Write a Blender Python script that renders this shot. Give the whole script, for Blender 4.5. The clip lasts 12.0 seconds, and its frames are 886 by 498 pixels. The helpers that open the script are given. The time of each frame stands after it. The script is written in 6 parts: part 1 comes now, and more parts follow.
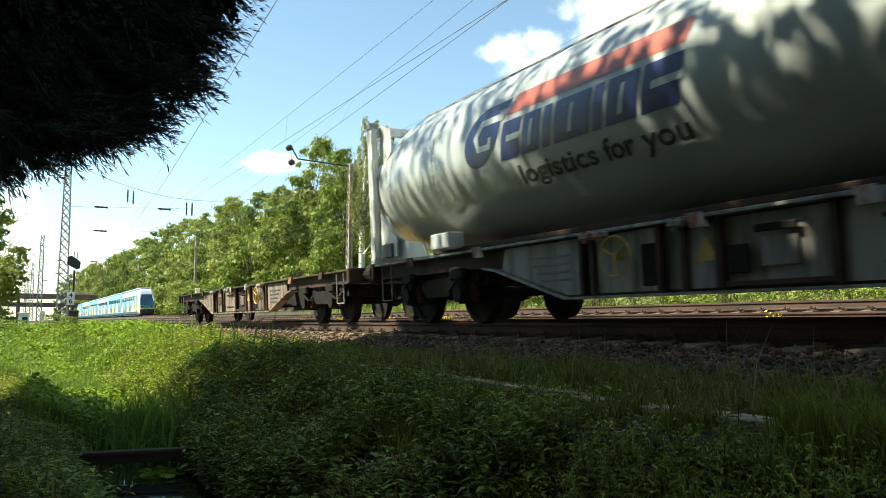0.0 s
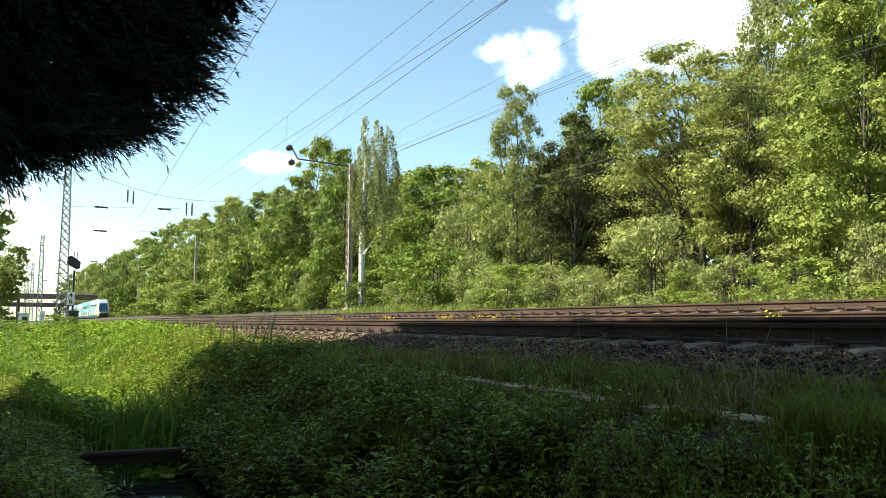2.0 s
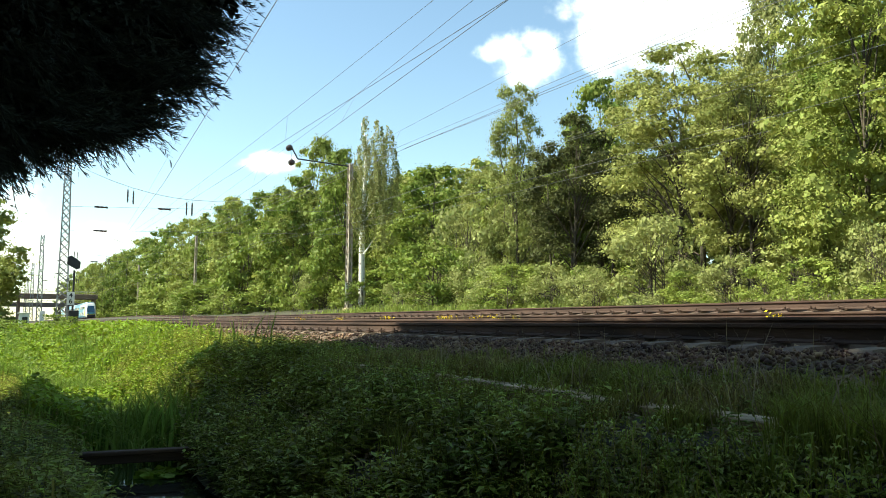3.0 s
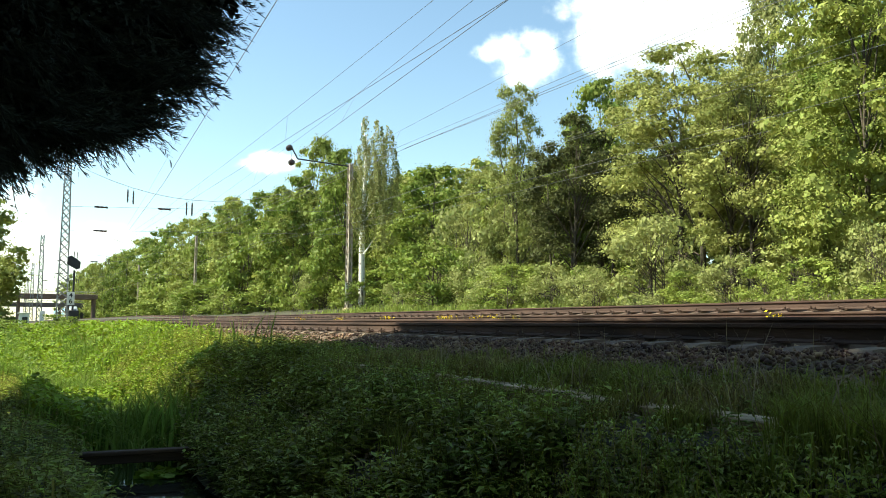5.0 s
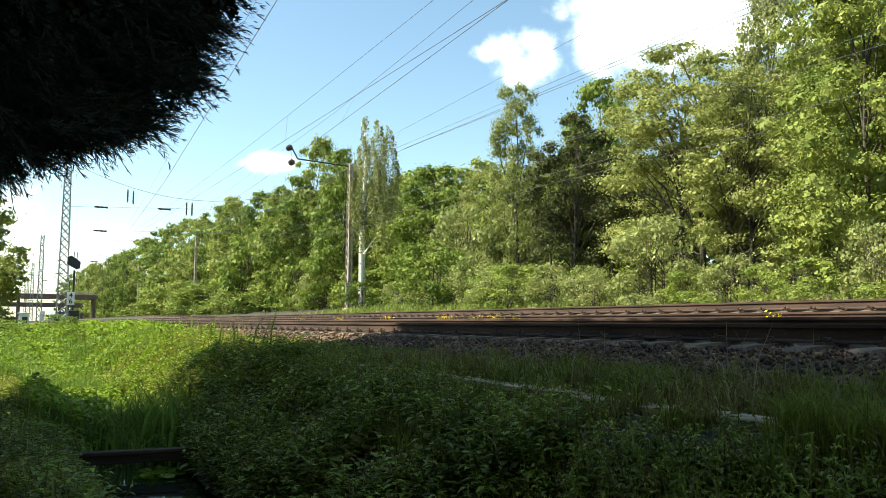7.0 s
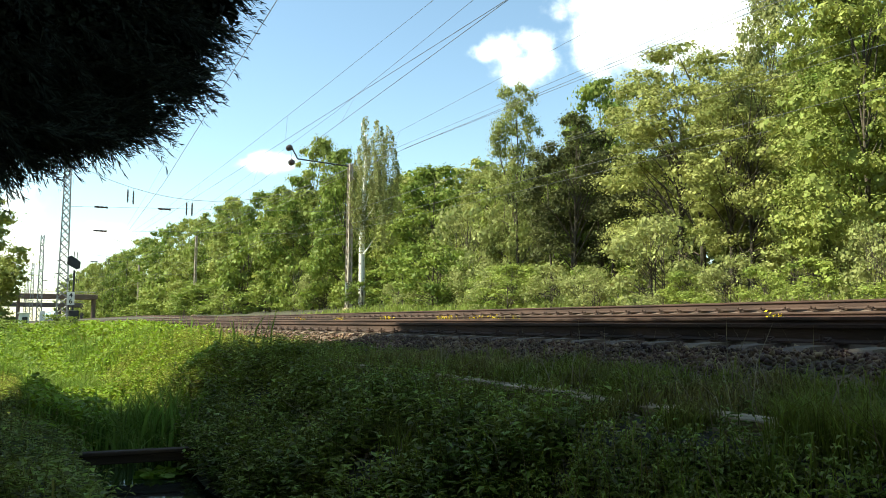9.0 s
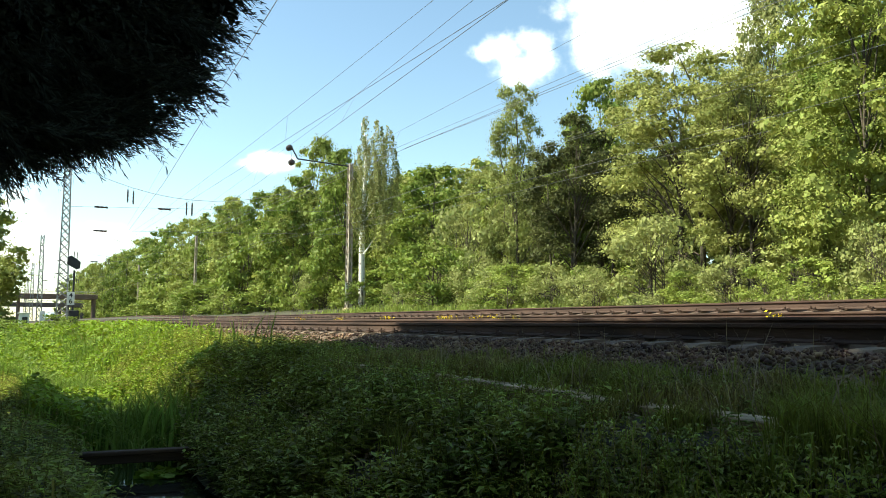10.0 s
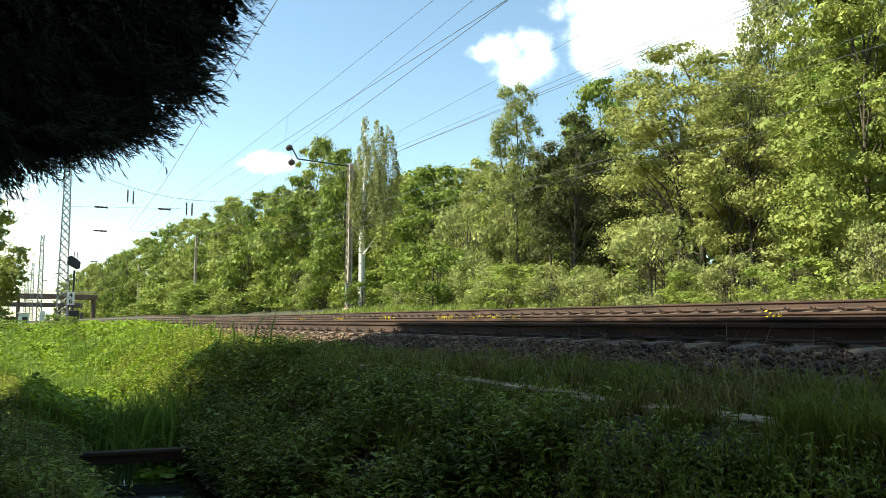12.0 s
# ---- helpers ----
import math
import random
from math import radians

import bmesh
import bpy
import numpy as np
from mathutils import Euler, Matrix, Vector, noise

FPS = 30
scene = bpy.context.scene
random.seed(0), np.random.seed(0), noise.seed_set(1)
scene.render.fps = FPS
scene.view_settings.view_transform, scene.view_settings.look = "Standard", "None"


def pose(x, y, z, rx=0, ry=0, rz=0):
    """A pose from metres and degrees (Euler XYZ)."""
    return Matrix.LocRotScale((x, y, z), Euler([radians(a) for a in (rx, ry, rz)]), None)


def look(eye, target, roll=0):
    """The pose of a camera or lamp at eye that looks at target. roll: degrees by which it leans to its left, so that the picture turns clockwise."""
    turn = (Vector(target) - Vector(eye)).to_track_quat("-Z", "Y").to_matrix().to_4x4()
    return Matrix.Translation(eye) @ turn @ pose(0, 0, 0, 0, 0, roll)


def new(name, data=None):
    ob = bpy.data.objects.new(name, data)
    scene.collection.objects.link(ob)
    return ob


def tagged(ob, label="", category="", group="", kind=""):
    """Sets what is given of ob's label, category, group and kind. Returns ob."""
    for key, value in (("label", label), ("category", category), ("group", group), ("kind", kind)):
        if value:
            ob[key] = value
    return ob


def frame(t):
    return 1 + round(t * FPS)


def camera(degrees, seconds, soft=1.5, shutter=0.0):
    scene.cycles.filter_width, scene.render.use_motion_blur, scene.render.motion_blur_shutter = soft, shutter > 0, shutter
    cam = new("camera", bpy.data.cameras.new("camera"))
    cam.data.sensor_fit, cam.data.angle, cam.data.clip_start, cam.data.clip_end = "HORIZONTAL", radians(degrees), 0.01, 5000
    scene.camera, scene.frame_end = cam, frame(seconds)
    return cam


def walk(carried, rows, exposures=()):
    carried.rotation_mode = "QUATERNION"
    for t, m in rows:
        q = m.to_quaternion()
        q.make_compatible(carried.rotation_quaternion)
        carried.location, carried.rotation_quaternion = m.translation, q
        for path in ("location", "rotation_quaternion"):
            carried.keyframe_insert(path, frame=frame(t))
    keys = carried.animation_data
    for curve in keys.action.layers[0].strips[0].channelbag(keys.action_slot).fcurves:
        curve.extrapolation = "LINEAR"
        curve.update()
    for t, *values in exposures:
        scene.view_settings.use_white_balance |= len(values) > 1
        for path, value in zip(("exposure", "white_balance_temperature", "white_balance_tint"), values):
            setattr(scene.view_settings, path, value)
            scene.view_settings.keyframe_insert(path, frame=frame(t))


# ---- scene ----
# ------------------------------------------------------------------ camera
# x runs along the railway (towards +x), y across it, z up; the eye is the origin.
YAW, PITCH, ROLL = 0.478, 0.0911, 0.32
cam = camera(56.45, 12.0, soft=0.9, shutter=0.06)
AIM = (-math.cos(YAW) * math.cos(PITCH), math.sin(YAW) * math.cos(PITCH), math.sin(PITCH))
walk(cam, [(0.0, look((0, 0, 0), AIM, ROLL)), (12.0, look((0, 0, 0), AIM, ROLL))], exposures=[(0.0, 1.2, 6900, -5), (12.0, 1.2, 6900, -5)])

# ------------------------------------------------------------------ world and sun
SUN_EL, SUN_AZ = radians(47), (-0.48, -0.877)   # direction to the sun, on the ground
world = bpy.data.worlds.new("sky")
scene.world = world
world.use_nodes = True
wn = world.node_tree.nodes
sky = wn.new("ShaderNodeTexSky")
sky.sky_type, sky.sun_disc = "NISHITA", False
sky.sun_elevation = SUN_EL
sky.sun_rotation = math.atan2(SUN_AZ[0], SUN_AZ[1])
sky.air_density, sky.dust_density, sky.ozone_density = 1.0, 0.3, 1.2
world.node_tree.links.new(sky.outputs[0], wn["Background"].inputs[0])
wn["Background"].inputs[1].default_value = 0.106
sun_data = bpy.data.lights.new("sun", "SUN")
sun_data.energy, sun_data.angle, sun_data.color = 5.0, radians(0.55), (1.0, 0.94, 0.82)
sun = new("sun", sun_data)
h = math.cos(SUN_EL)
sun.matrix_world = look((0, 0, 0), (-SUN_AZ[0] * h, -SUN_AZ[1] * h, -math.sin(SUN_EL)))
sun.location = (-60, -100, 120)

# ------------------------------------------------------------------ materials
def mat(name, base, rough=0.6, metal=0.0, spread=0.25, scale=8.0, fine=60.0, bump=0.3, second=None, island=0.0,
        per_object=0.0, spec=0.5, translucent=0.0, stretch=(1, 1, 1), depth=0.02, mix_lo=0.42, mix_hi=0.62):
    """A surface with coarse stains, fine grain, relief and, if wanted, a second colour in patches."""
    m = bpy.data.materials.new(name)
    m.use_nodes = True
    n, lk = m.node_tree.nodes, m.node_tree.links
    b = n["Principled BSDF"]
    tc = n.new("ShaderNodeTexCoord")
    mp = n.new("ShaderNodeMapping")
    mp.inputs["Scale"].default_value = stretch
    lk.new(tc.outputs["Object"], mp.inputs[0])
    coarse = n.new("ShaderNodeTexNoise")
    coarse.inputs["Scale"].default_value, coarse.inputs["Detail"].default_value = scale, 6
    grain = n.new("ShaderNodeTexNoise")
    grain.inputs["Scale"].default_value, grain.inputs["Detail"].default_value = fine, 4
    lk.new(mp.outputs[0], coarse.inputs[0])
    lk.new(mp.outputs[0], grain.inputs[0])
    ramp = n.new("ShaderNodeMapRange")
    ramp.inputs[1].default_value, ramp.inputs[2].default_value = mix_lo, mix_hi
    lk.new(coarse.outputs[0], ramp.inputs[0])
    mix = n.new("ShaderNodeMix")
    mix.data_type = "RGBA"
    two = second or tuple(c * (1 - spread) for c in base)
    mix.inputs[6].default_value, mix.inputs[7].default_value = (*base, 1), (*two, 1)
    lk.new(ramp.outputs[0], mix.inputs[0])
    val = n.new("ShaderNodeMapRange")
    val.inputs[3].default_value, val.inputs[4].default_value = 1 - spread, 1 + spread
    lk.new(grain.outputs[0], val.inputs[0])
    hsv = n.new("ShaderNodeHueSaturation")
    lk.new(mix.outputs[2], hsv.inputs["Color"])
    last = val.outputs[0]
    for amount, node, socket in ((island, "ShaderNodeNewGeometry", "Random Per Island"), (per_object, "ShaderNodeObjectInfo", "Random")):
        if amount:
            r = n.new(node)
            k = n.new("ShaderNodeMapRange")
            k.inputs[3].default_value, k.inputs[4].default_value = 1 - amount, 1 + amount
            lk.new(r.outputs[socket], k.inputs[0])
            mul = n.new("ShaderNodeMath")
            mul.operation = "MULTIPLY"
            lk.new(last, mul.inputs[0])
            lk.new(k.outputs[0], mul.inputs[1])
            last = mul.outputs[0]
            hue = n.new("ShaderNodeMapRange")
            hue.inputs[3].default_value, hue.inputs[4].default_value = 0.5 - amount * 0.05, 0.5 + amount * 0.05
            lk.new(r.outputs[socket], hue.inputs[0])
            lk.new(hue.outputs[0], hsv.inputs["Hue"])
    lk.new(last, hsv.inputs["Value"])
    lk.new(hsv.outputs[0], b.inputs["Base Color"])
    b.inputs["Roughness"].default_value, b.inputs["Metallic"].default_value = rough, metal
    b.inputs["Specular IOR Level"].default_value = spec
    if bump:
        bp = n.new("ShaderNodeBump")
        bp.inputs["Strength"].default_value, bp.inputs["Distance"].default_value = bump, depth
        lk.new(grain.outputs[0], bp.inputs["Height"])
        lk.new(bp.outputs[0], b.inputs["Normal"])
    if translucent:
        tr = n.new("ShaderNodeBsdfTranslucent")
        lk.new(hsv.outputs[0], tr.inputs[0])
        ms = n.new("ShaderNodeMixShader")
        ms.inputs[0].default_value = translucent
        lk.new(b.outputs[0], ms.inputs[1])
        lk.new(tr.outputs[0], ms.inputs[2])
        lk.new(ms.outputs[0], n["Material Output"].inputs[0])
    return m


def leaf(name, base, second, island=0.25, rough=0.65, translucent=0.28, scale=0.5):
    return mat(name, base, rough, 0, 0.15, scale, 12, 0, second, island=island, spec=0.2, translucent=translucent)


M_SOIL = mat("soil", (0.055, 0.04, 0.026), 0.95, 0, 0.35, 1.2, 30, 0.8, (0.045, 0.06, 0.02))
M_BALLAST = mat("ballast_gravel", (0.175, 0.115, 0.076), 0.92, 0, 0.4, 1.5, 22, 1.0, (0.085, 0.055, 0.038), depth=0.05)
M_STONE = mat("ballast_stone", (0.215, 0.125, 0.078), 0.92, 0, 0.25, 2, 40, 0.6, (0.095, 0.057, 0.037), island=0.6)
M_RAIL = mat("rusty_rail", (0.085, 0.052, 0.041), 0.9, 0, 0.25, 3, 50, 0.3, (0.042, 0.028, 0.024), spec=0.25, stretch=(0.2, 1, 1))
M_RAILTOP = mat("polished_rail_head", (0.5, 0.48, 0.46), 0.28, 1.0, 0.1, 3, 40, 0.05, stretch=(0.1, 1, 1))
M_SLEEPER = mat("concrete_sleeper", (0.19, 0.13, 0.085), 0.9, 0, 0.25, 5, 60, 0.4, (0.12, 0.088, 0.064), per_object=0.15)
M_CLIP = mat("rusty_clip", (0.10, 0.06, 0.045), 0.8, 0.3, 0.2, 20, 80, 0.3)
M_CONCRETE = mat("weathered_concrete", (0.60, 0.46, 0.29), 0.92, 0, 0.25, 4, 70, 0.4, (0.34, 0.25, 0.15), per_object=0.12)
M_STEEL = mat("galvanised_mast_steel", (0.30, 0.31, 0.31), 0.6, 0.5, 0.15, 3, 30, 0.2, (0.22, 0.21, 0.19))
M_RUSTMAST = mat("weathered_mast_steel", (0.42, 0.36, 0.29), 0.85, 0, 0.2, 2, 30, 0.2, (0.26, 0.20, 0.15))
M_WIRE = mat("copper_wire", (0.16, 0.165, 0.18), 0.6, 0.4, 0.1, 2, 20, 0)
M_INSUL = mat("brown_insulator", (0.05, 0.03, 0.025), 0.3, 0, 0.1, 5, 30, 0)
M_DARK = mat("dark_painted_steel", (0.03, 0.03, 0.032), 0.6, 0.1, 0.2, 4, 40, 0.1)
M_WHITE = mat("white_paint", (0.74, 0.74, 0.71), 0.5, 0, 0.06, 3, 30, 0.05, (0.64, 0.64, 0.60))
M_BARK = mat("tree_bark", (0.09, 0.07, 0.05), 0.95, 0, 0.3, 3, 25, 0.8, (0.06, 0.05, 0.035), stretch=(3, 3, 0.5))
M_BIRCHBARK = mat("birch_bark", (0.84, 0.82, 0.78), 0.75, 0, 0.1, 2.2, 20, 0.2, (0.09, 0.08, 0.07), stretch=(1, 1, 1.5), mix_lo=0.6, mix_hi=0.64)
L_OAK = leaf("oak_leaves", (0.219, 0.272, 0.050), (0.138, 0.189, 0.036))
# brownish-green leaves, darkened so the colour carries the shade of neighbouring trees
L_DARK = leaf("shade_toned_brown_green_leaves", (0.098, 0.106, 0.032), (0.064, 0.072, 0.023))
L_ASH = leaf("fresh_leaves", (0.324, 0.350, 0.090), (0.224, 0.264, 0.062))
L_POPLAR = leaf("grey_green_leaves", (0.298, 0.316, 0.105), (0.210, 0.235, 0.068))
L_OLIVE = leaf("olive_leaves", (0.345, 0.351, 0.109), (0.261, 0.283, 0.084))
L_BIRCH = leaf("birch_leaves", (0.342, 0.341, 0.134), (0.257, 0.270, 0.094))
L_BUSH = leaf("willow_bush_leaves", (0.320, 0.334, 0.118), (0.236, 0.270, 0.081))
L_BRIGHT = leaf("bright_shrub_leaves", (0.274, 0.319, 0.069), (0.194, 0.249, 0.049))
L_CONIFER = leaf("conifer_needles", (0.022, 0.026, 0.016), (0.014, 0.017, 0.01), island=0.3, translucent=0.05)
L_NETTLE = leaf("nettle_leaves", (0.281, 0.300, 0.046), (0.156, 0.186, 0.029), scale=1.5, island=0.6, rough=0.6)
L_MARSH = leaf("marsh_plant_leaves", (0.230, 0.310, 0.023), (0.172, 0.247, 0.021), scale=0.7, island=0.35)
L_GRASS = leaf("grass_blades", (0.198, 0.218, 0.032), (0.264, 0.207, 0.066), scale=1.2, island=0.45)
L_REED = leaf("reed_blades", (0.156, 0.236, 0.035), (0.204, 0.270, 0.045), scale=1.5)
L_DRY = leaf("dry_stems", (0.30, 0.23, 0.14), (0.2, 0.15, 0.09), translucent=0.1)


# ------------------------------------------------------------------ mesh tools
def thing(name, label, category, at=(0, 0, 0), group="", kind=""):
    e = new(name)
    e.location = at
    return tagged(e, label, category, group, kind)


def mesh_of(name, bm, material, smooth=False):
    me = bpy.data.meshes.new(name)
    bm.to_mesh(me)
    bm.free()
    if smooth:
        me.polygons.foreach_set("use_smooth", [True] * len(me.polygons))
    for m in (material if isinstance(material, (list, tuple)) else [material]):
        me.materials.append(m)
    return me


def part(name, bm, material, parent=None, label="", at=(0, 0, 0), smooth=False):
    me = bm if isinstance(bm, bpy.types.Mesh) else mesh_of(name, bm, material, smooth)
    ob = new(name, me)
    ob.location = at
    if parent:
        ob.parent = parent
    return tagged(ob, label) if label else ob


def soup(name, verts, faces, material, slots=None):
    """A mesh of quads (or triangles) from numpy arrays."""
    me = bpy.data.meshes.new(name)
    k = faces.shape[1]
    me.vertices.add(len(verts))
    me.vertices.foreach_set("co", np.ascontiguousarray(verts, dtype=np.float32).ravel())
    me.loops.add(faces.size)
    me.loops.foreach_set("vertex_index", np.ascontiguousarray(faces, dtype=np.int32).ravel())
    me.polygons.add(len(faces))
    me.polygons.foreach_set("loop_start", np.arange(0, faces.size, k, dtype=np.int32))
    me.polygons.foreach_set("loop_total", np.full(len(faces), k, dtype=np.int32))
    for m in (material if isinstance(material, (list, tuple)) else [material]):
        me.materials.append(m)
    if slots is not None:
        me.polygons.foreach_set("material_index", np.asarray(slots, dtype=np.int32))
    me.update(calc_edges=True)
    return me


def box(bm, x0, x1, y0, y1, z0, z1, bevel=0.0):
    r = bmesh.ops.create_cube(bm, size=1)
    for v in r["verts"]:
        v.co = Vector(((x0 + x1) / 2 + v.co.x * (x1 - x0), (y0 + y1) / 2 + v.co.y * (y1 - y0), (z0 + z1) / 2 + v.co.z * (z1 - z0)))
    if bevel:
        edges = list({e for v in r["verts"] for e in v.link_edges})
        bmesh.ops.bevel(bm, geom=edges, offset=bevel, segments=1, affect="EDGES")
    return bm


def rod(bm, a, b, r0, r1=None, n=8, caps=True):
    a, b = Vector(a), Vector(b)
    r1 = r0 if r1 is None else r1
    d = b - a
    m = Matrix.Translation((a + b) / 2) @ d.to_track_quat("Z", "Y").to_matrix().to_4x4()
    bmesh.ops.create_cone(bm, cap_ends=caps, segments=n, radius1=r0, radius2=r1, depth=d.length, matrix=m)
    return bm


def extrude_poly(bm, pts, axis, a0, a1):
    """A plate: the outline pts (two coordinates) drawn out along an axis, 'x' or 'y'."""
    def co(p, a):
        return (a, p[0], p[1]) if axis == "x" else (p[0], a, p[1])
    va = [bm.verts.new(co(p, a0)) for p in pts]
    vb = [bm.verts.new(co(p, a1)) for p in pts]
    n = len(pts)
    bm.faces.new(va)
    bm.faces.new(vb[::-1])
    for i in range(n):
        bm.faces.new((va[i], vb[i], vb[(i + 1) % n], va[(i + 1) % n]))
    bmesh.ops.recalc_face_normals(bm, faces=bm.faces)
    return bm


def tube_path(bm, pts, r, n=6):
    for a, b in zip(pts[:-1], pts[1:]):
        rod(bm, a, b, r, n=n, caps=False)
    return bm


def unit(v):
    return v / np.maximum(np.linalg.norm(v, axis=1, keepdims=True), 1e-9)


def leaves(rng, centres, normals, size, aspect=0.62, droop=0.0):
    """Rhombic leaves, four corners each, folded a little along the middle."""
    n = len(centres)
    nrm = unit(normals)
    t = unit(np.cross(nrm, rng.normal(size=(n, 3))))
    if droop:
        t = unit(t + np.array([0, 0, -droop]))
    b = unit(np.cross(nrm, t))
    s = (np.asarray(size) * rng.uniform(0.65, 1.35, n))[:, None]
    p0, p2 = centres - t * s * 0.5, centres + t * s * 0.5
    mid = centres + t * s * rng.uniform(-0.12, 0.1, (n, 1)) - nrm * s * 0.08
    p1, p3 = mid + b * s * aspect * 0.5, mid - b * s * aspect * 0.5
    v = np.stack([p0, p1, p2, p3], 1).reshape(-1, 3)
    return v, np.arange(4 * n).reshape(n, 4)


def blades(rng, base, height, width, lean=0.35, bend=0.5):
    """Grass blades: two tapering quads each."""
    n = len(base)
    hgt = (height * rng.uniform(0.5, 1.25, n))[:, None]
    a = rng.uniform(0, 2 * np.pi, n)
    side = np.stack([np.cos(a), np.sin(a), np.zeros(n)], 1) * (width * rng.uniform(0.6, 1.3, n))[:, None] * 0.5
    a2 = rng.uniform(0, 2 * np.pi, n)
    out = np.stack([np.cos(a2), np.sin(a2), np.zeros(n)], 1) * rng.uniform(0, lean, n)[:, None]
    up = np.array([0, 0, 1.0])
    m = base + hgt * (0.55 * up + 0.4 * out)
    tip = base + hgt * (up * (1 - bend * 0.3) + out * (1 + bend))
    v = np.stack([base - side, base + side, m + side * 0.8, m - side * 0.8, tip + side * 0.1, tip - side * 0.1], 1).reshape(-1, 3)
    i = (np.arange(n) * 6)[:, None]
    f = np.concatenate([i + np.array([0, 1, 2, 3]), i + np.array([3, 2, 4, 5])])
    return v, f


def join(parts):
    vs, fs, off = [], [], 0
    for v, f in parts:
        vs.append(v)
        fs.append(f + off)
        off += len(v)
    return np.concatenate(vs), np.concatenate(fs)


# ------------------------------------------------------------------ ground
PROF = [(-400, -1.0), (-40, -0.9), (-6, -1.0), (-1.0, -1.3), (0.35, -1.32), (0.75, -1.62), (0.95, -1.95), (1.75, -1.95), (2.05, -1.6), (2.6, -1.12),
        (3.3, -0.68), (3.55, -0.60), (3.95, -0.575), (4.45, -0.53), (5.1, -0.38), (5.7, -0.235), (8.6, -0.12), (9.6, -0.26), (10.6, -0.2), (11.4, -0.03), (12.2, 0.03),
        (13.7, 0.26), (14.3, 0.29), (15.2, 0.16), (16.4, 0.45), (18.0, 0.98), (21.6, 1.08), (24, 1.1), (30, 1.4), (38, 2.4), (45, 3.6), (90, 8.0), (400, 12.0), (3000, 12.0)]
PY, PZ = np.array([p[0] for p in PROF]), np.array([p[1] for p in PROF])


def ground_z(x, y):
    """Height of the ground; the ditch fades out far along the line."""
    x, y = np.asarray(x, float), np.asarray(y, float)
    z = np.interp(y, PY, PZ)
    low = np.interp(y, [14.3, 15.2, 16.4, 18, 21.6, 24, 30], [0.30, 0.1, 0.15, 0.2, 0.25, 0.6, 1.4])
    near = np.clip((x + 140) / 80, 0, 1)
    z = np.where((y > 14.3) & (y < 30), z + near * (low - z), z)
    bank = ((y < 5.0) & (y > -30)).astype(float)
    far = np.clip((-x - 26) / 40, 0, 1)
    z = z + bank * far * (np.maximum(z, -0.62) - z)
    z = z + bank * 0.05 * (np.sin(x * 1.7 + y * 2.3) + np.sin(x * 0.73 - y * 3.1 + 1.0)) * np.clip((4.3 - y) / 1.5, 0, 1)
    return z


def build_ground():
    xs = np.concatenate([[-4500, -2500, -1400, -900], np.arange(-600, -60, 12.0), np.arange(-60, 20, 0.5), [30, 60, 120, 300, 900, 2500]])
    ys = np.unique(np.concatenate([[-4000, -1500, -400, -150, -40, -15], np.arange(-6, 16.5, 0.25), PY[PY > -2], [60, 140, 700, 1500]]))
    gx, gy = np.meshgrid(xs, ys, indexing="ij")
    gz = ground_z(gx, gy)
    gz[np.abs(gx) > 1200] = np.minimum(gz[np.abs(gx) > 1200], 4)
    v = np.stack([gx, gy, gz], -1).reshape(-1, 3)
    ny = len(ys)
    i, j = np.meshgrid(np.arange(len(xs) - 1), np.arange(ny - 1), indexing="ij")
    a = (i * ny + j).ravel()
    f = np.stack([a, a + ny, a + ny + 1, a + 1], 1)
    cy = v[f].mean(1)[:, 1]
    slot = np.where(((cy > 4.75) & (cy < 14.7)) | ((cy > 17.9) & (cy < 21.7)), 1, 0)
    me = soup("ground", v, f, [M_SOIL, M_BALLAST], slot)
    tagged(new("ground", me), "brown earth bank and reddish ballast bed", "ground", kind="structure")


build_ground()


def water():
    bm = bmesh.new()
    vs = [bm.verts.new(p) for p in ((-12.6, 0.6, -1.72), (2, 0.6, -1.72), (2, 2.15, -1.72), (-12.6, 2.15, -1.72))]
    bm.faces.new(vs)
    m = mat("ditch_water", (0.02, 0.025, 0.02), 0.04, 0, 0.1, 1.5, 6, 0.06, spec=0.6)
    tagged(new("water", mesh_of("water", bm, m)), "dark still ditch water reflecting the sky", "water", kind="structure")


water()

# ------------------------------------------------------------------ tracks
# name, y and z of the near rail's head, y and z of the far rail's head
TRACKS = [("track_1", 6.3, 0.025, 7.8, 0.105), ("track_2", 12.2, 0.25, 13.7, 0.50), ("track_3", 19.05, 1.18, 20.55, 1.24)]


def rail_bm(x0, x1):
    prof = [(-0.075, -0.172), (0.075, -0.172), (0.075, -0.158), (0.014, -0.135), (0.009, -0.05), (0.036, -0.036), (0.036, -0.006), (0.028, 0),
            (-0.028, 0), (-0.036, -0.006), (-0.036, -0.036), (-0.009, -0.05), (-0.014, -0.135), (-0.075, -0.158)]
    bm = bmesh.new()
    extrude_poly(bm, prof, "x", x0, x1)
    for f in bm.faces:
        if f.normal.z > 0.9 and f.calc_center_median().z > -0.01:
            f.material_index = 1
    return bm


def sleeper_mesh():
    bm = bmesh.new()
    extrude_poly(bm, [(-1.3, -0.18), (-1.3, 0.0), (-1.22, 0.03), (-0.45, 0.03), (-0.3, -0.01), (0.3, -0.01), (0.45, 0.03), (1.22, 0.03), (1.3, 0.0), (1.3, -0.18)], "x", -0.13, 0.13)
    for v in bm.verts:
        if v.co.z > -0.1:
            v.co.x *= 0.8
    return mesh_of("sleeper", bm, M_SLEEPER)


